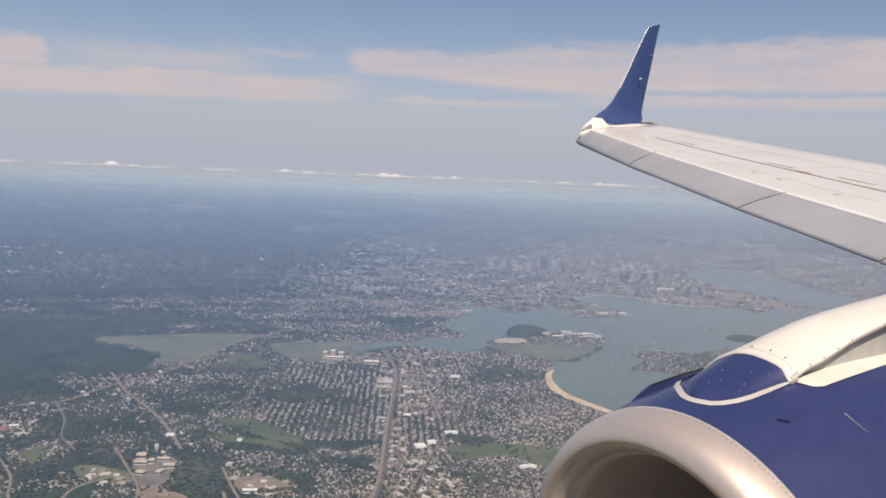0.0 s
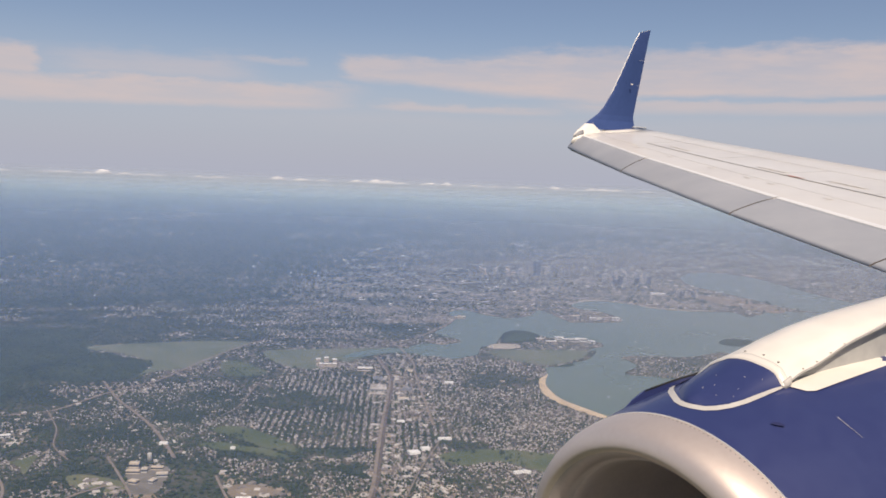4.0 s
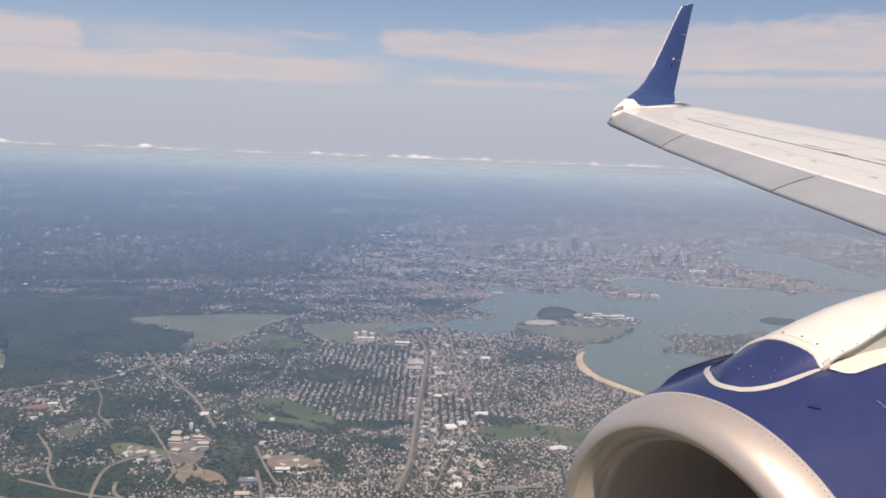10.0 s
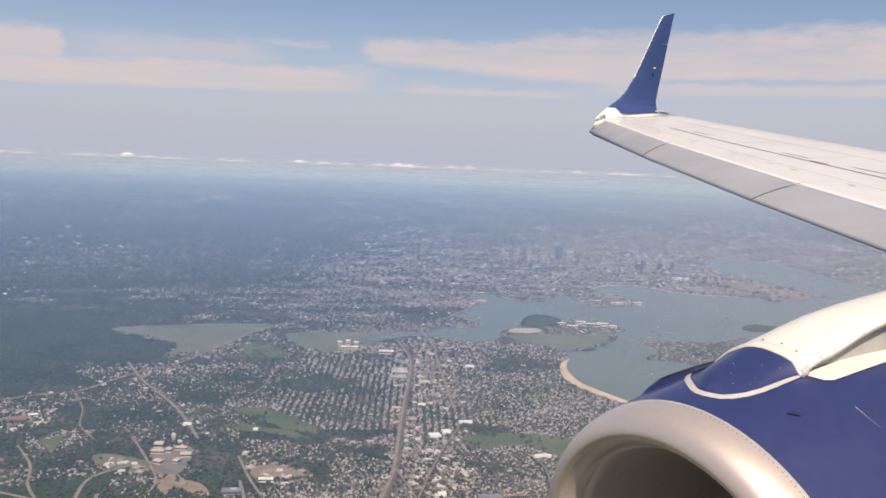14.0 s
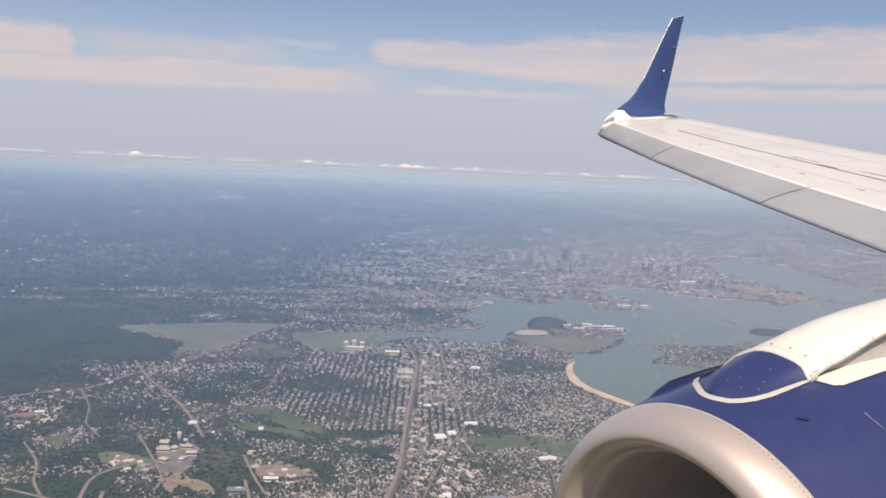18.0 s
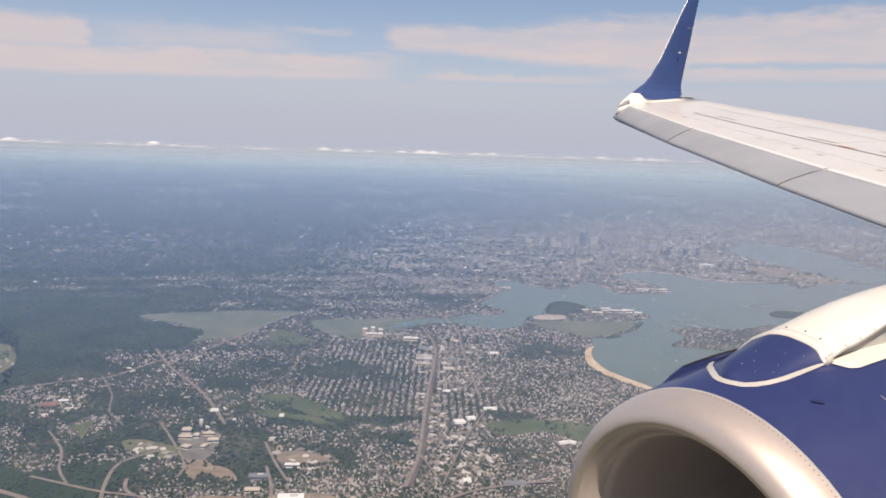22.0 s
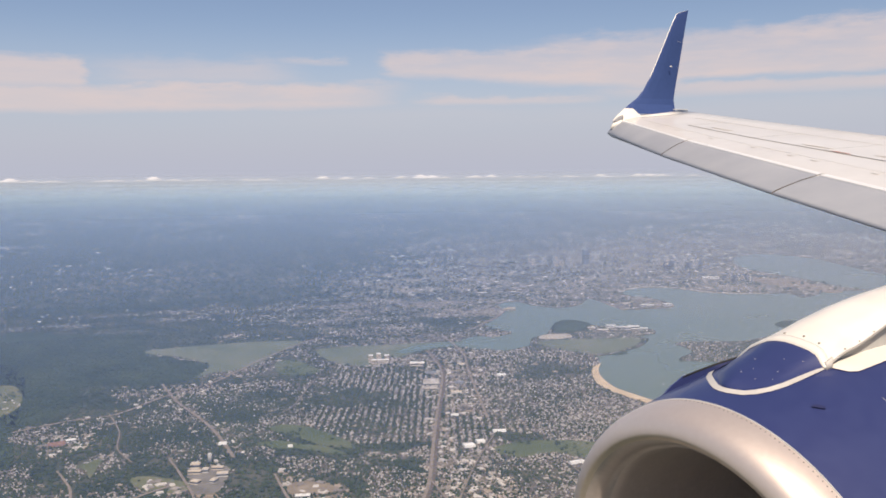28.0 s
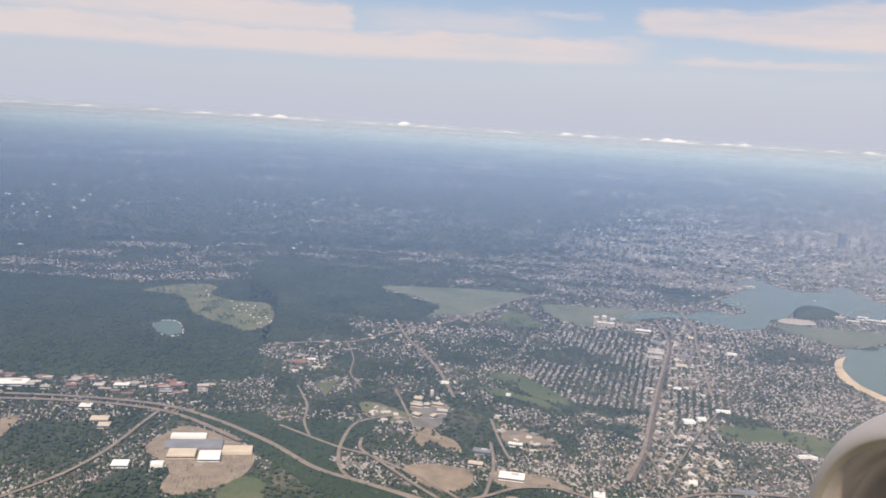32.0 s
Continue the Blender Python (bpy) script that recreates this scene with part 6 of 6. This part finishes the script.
# ---- clouds along the horizon ----
crng = random.Random(3)
az_c = -62.0
while az_c < 44:
    bright = crng.random() < 0.4
    dist = 4870 + 60 * crng.random()
    wide = crng.uniform(24, 50) if bright else crng.choice([26, 40, 60, 85])
    tall = crng.uniform(14, 27) if bright else crng.uniform(8, 14)
    bm = bmesh.new()
    for k in range(int(8 + wide / 3)):
        u = crng.uniform(-1, 1)
        rr = tall * (0.45 + 0.55 * crng.random()) * (1 - 0.8 * abs(u))
        mtx = Matrix.Translation((u * wide, crng.uniform(-8, 8), rr * 0.2)) @ Matrix.Diagonal((rr * crng.uniform(1.0, 2.4), rr * 1.3, rr * crng.uniform(0.6, 1.0), 1))
        bmesh.ops.create_icosphere(bm, subdivisions=2, radius=1.0, matrix=mtx)
    bmesh.ops.create_icosphere(bm, subdivisions=3, radius=1.0, matrix=Matrix.Diagonal((wide * 1.1, 9.0, min(tall * 0.2, 1.8), 1)))
    for v in bm.verts:
        v.co += noise.noise_vector(v.co * 0.12) * 1.6 + noise.noise_vector(v.co * 0.35) * 0.7
        v.co.z = max(v.co.z, -0.6)
    me = bpy.data.meshes.new("cloud")
    bm.to_mesh(me)
    bm.free()
    me.materials.append(M_CLOUD)
    me.polygons.foreach_set("use_smooth", [True] * len(me.polygons))
    a = radians(az_c)
    ob = new("cloud", me)
    ob.matrix_world = pose(dist * math.sin(a), dist * math.cos(a), 80 + CLOUD_Z + crng.uniform(-2, 2), 0, 0, -az_c)
    tagged(ob, "small white fair-weather cloud low on the horizon", "cloud", "horizon clouds", "")
    az_c += math.degrees(wide / dist) * 2 * (0.8 + 1.6 * crng.random() ** 2)

# ---- summer haze, imitated by tinted see-through sheets standing one behind another ----


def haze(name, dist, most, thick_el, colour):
    top_el = 0.05 if dist < 4000 else 0.5
    m = bpy.data.materials.new(name)
    m.use_nodes = True
    n, l = m.node_tree.nodes, m.node_tree.links
    n.clear()
    geo = n.new("ShaderNodeNewGeometry")
    sp = n.new("ShaderNodeSeparateXYZ")
    l.new(geo.outputs["Position"], sp.inputs[0])
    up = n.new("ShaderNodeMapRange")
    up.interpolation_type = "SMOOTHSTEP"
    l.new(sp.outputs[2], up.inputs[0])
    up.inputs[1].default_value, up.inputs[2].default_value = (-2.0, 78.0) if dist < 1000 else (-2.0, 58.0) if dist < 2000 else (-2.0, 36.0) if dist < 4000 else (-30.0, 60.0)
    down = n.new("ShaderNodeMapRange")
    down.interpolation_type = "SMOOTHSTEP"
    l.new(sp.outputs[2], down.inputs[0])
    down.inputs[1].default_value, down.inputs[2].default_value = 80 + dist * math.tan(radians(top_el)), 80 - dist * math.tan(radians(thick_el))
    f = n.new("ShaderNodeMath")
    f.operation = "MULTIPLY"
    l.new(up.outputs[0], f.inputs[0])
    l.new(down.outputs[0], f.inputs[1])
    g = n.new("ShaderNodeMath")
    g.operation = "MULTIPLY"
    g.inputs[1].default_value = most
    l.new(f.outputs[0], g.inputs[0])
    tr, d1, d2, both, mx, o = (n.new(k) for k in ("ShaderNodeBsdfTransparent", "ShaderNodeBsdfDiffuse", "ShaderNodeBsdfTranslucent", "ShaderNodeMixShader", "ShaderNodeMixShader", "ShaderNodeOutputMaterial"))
    # blends the painted window glare into the tint towards +X, near sheets only
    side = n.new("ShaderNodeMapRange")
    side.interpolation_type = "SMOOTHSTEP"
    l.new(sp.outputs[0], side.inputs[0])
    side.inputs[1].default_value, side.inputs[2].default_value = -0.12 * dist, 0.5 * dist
    glare, glare_share = n.new("ShaderNodeMix"), 0.35 if dist < 800 else 0.0
    glare.data_type = "RGBA"
    l.new(side.outputs[0], glare.inputs[0])
    glare.inputs[6].default_value = (*colour, 1)
    glare.inputs[7].default_value = (*((1 - glare_share) * c + glare_share * w for c, w in zip(colour, GLARE_TINT)), 1)
    l.new(glare.outputs[2], d1.inputs[0])
    l.new(glare.outputs[2], d2.inputs[0])
    l.new(d1.outputs[0], both.inputs[1])
    l.new(d2.outputs[0], both.inputs[2])
    both.inputs[0].default_value = 0.3
    l.new(g.outputs[0], mx.inputs[0])
    l.new(tr.outputs[0], mx.inputs[1])
    l.new(both.outputs[0], mx.inputs[2])
    l.new(mx.outputs[0], o.inputs[0])
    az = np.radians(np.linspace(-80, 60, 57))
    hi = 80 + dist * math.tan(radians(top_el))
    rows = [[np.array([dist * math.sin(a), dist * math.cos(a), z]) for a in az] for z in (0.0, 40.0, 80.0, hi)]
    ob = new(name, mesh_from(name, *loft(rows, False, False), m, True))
    # an added sheet, not air: it casts no shadow on the land
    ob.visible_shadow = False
    return tagged(ob, "thin tinted sheet imitating blue summer haze", "haze", "", "structure")


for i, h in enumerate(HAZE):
    haze("haze_sheet" + ("" if not i else "_%d" % i), *h)
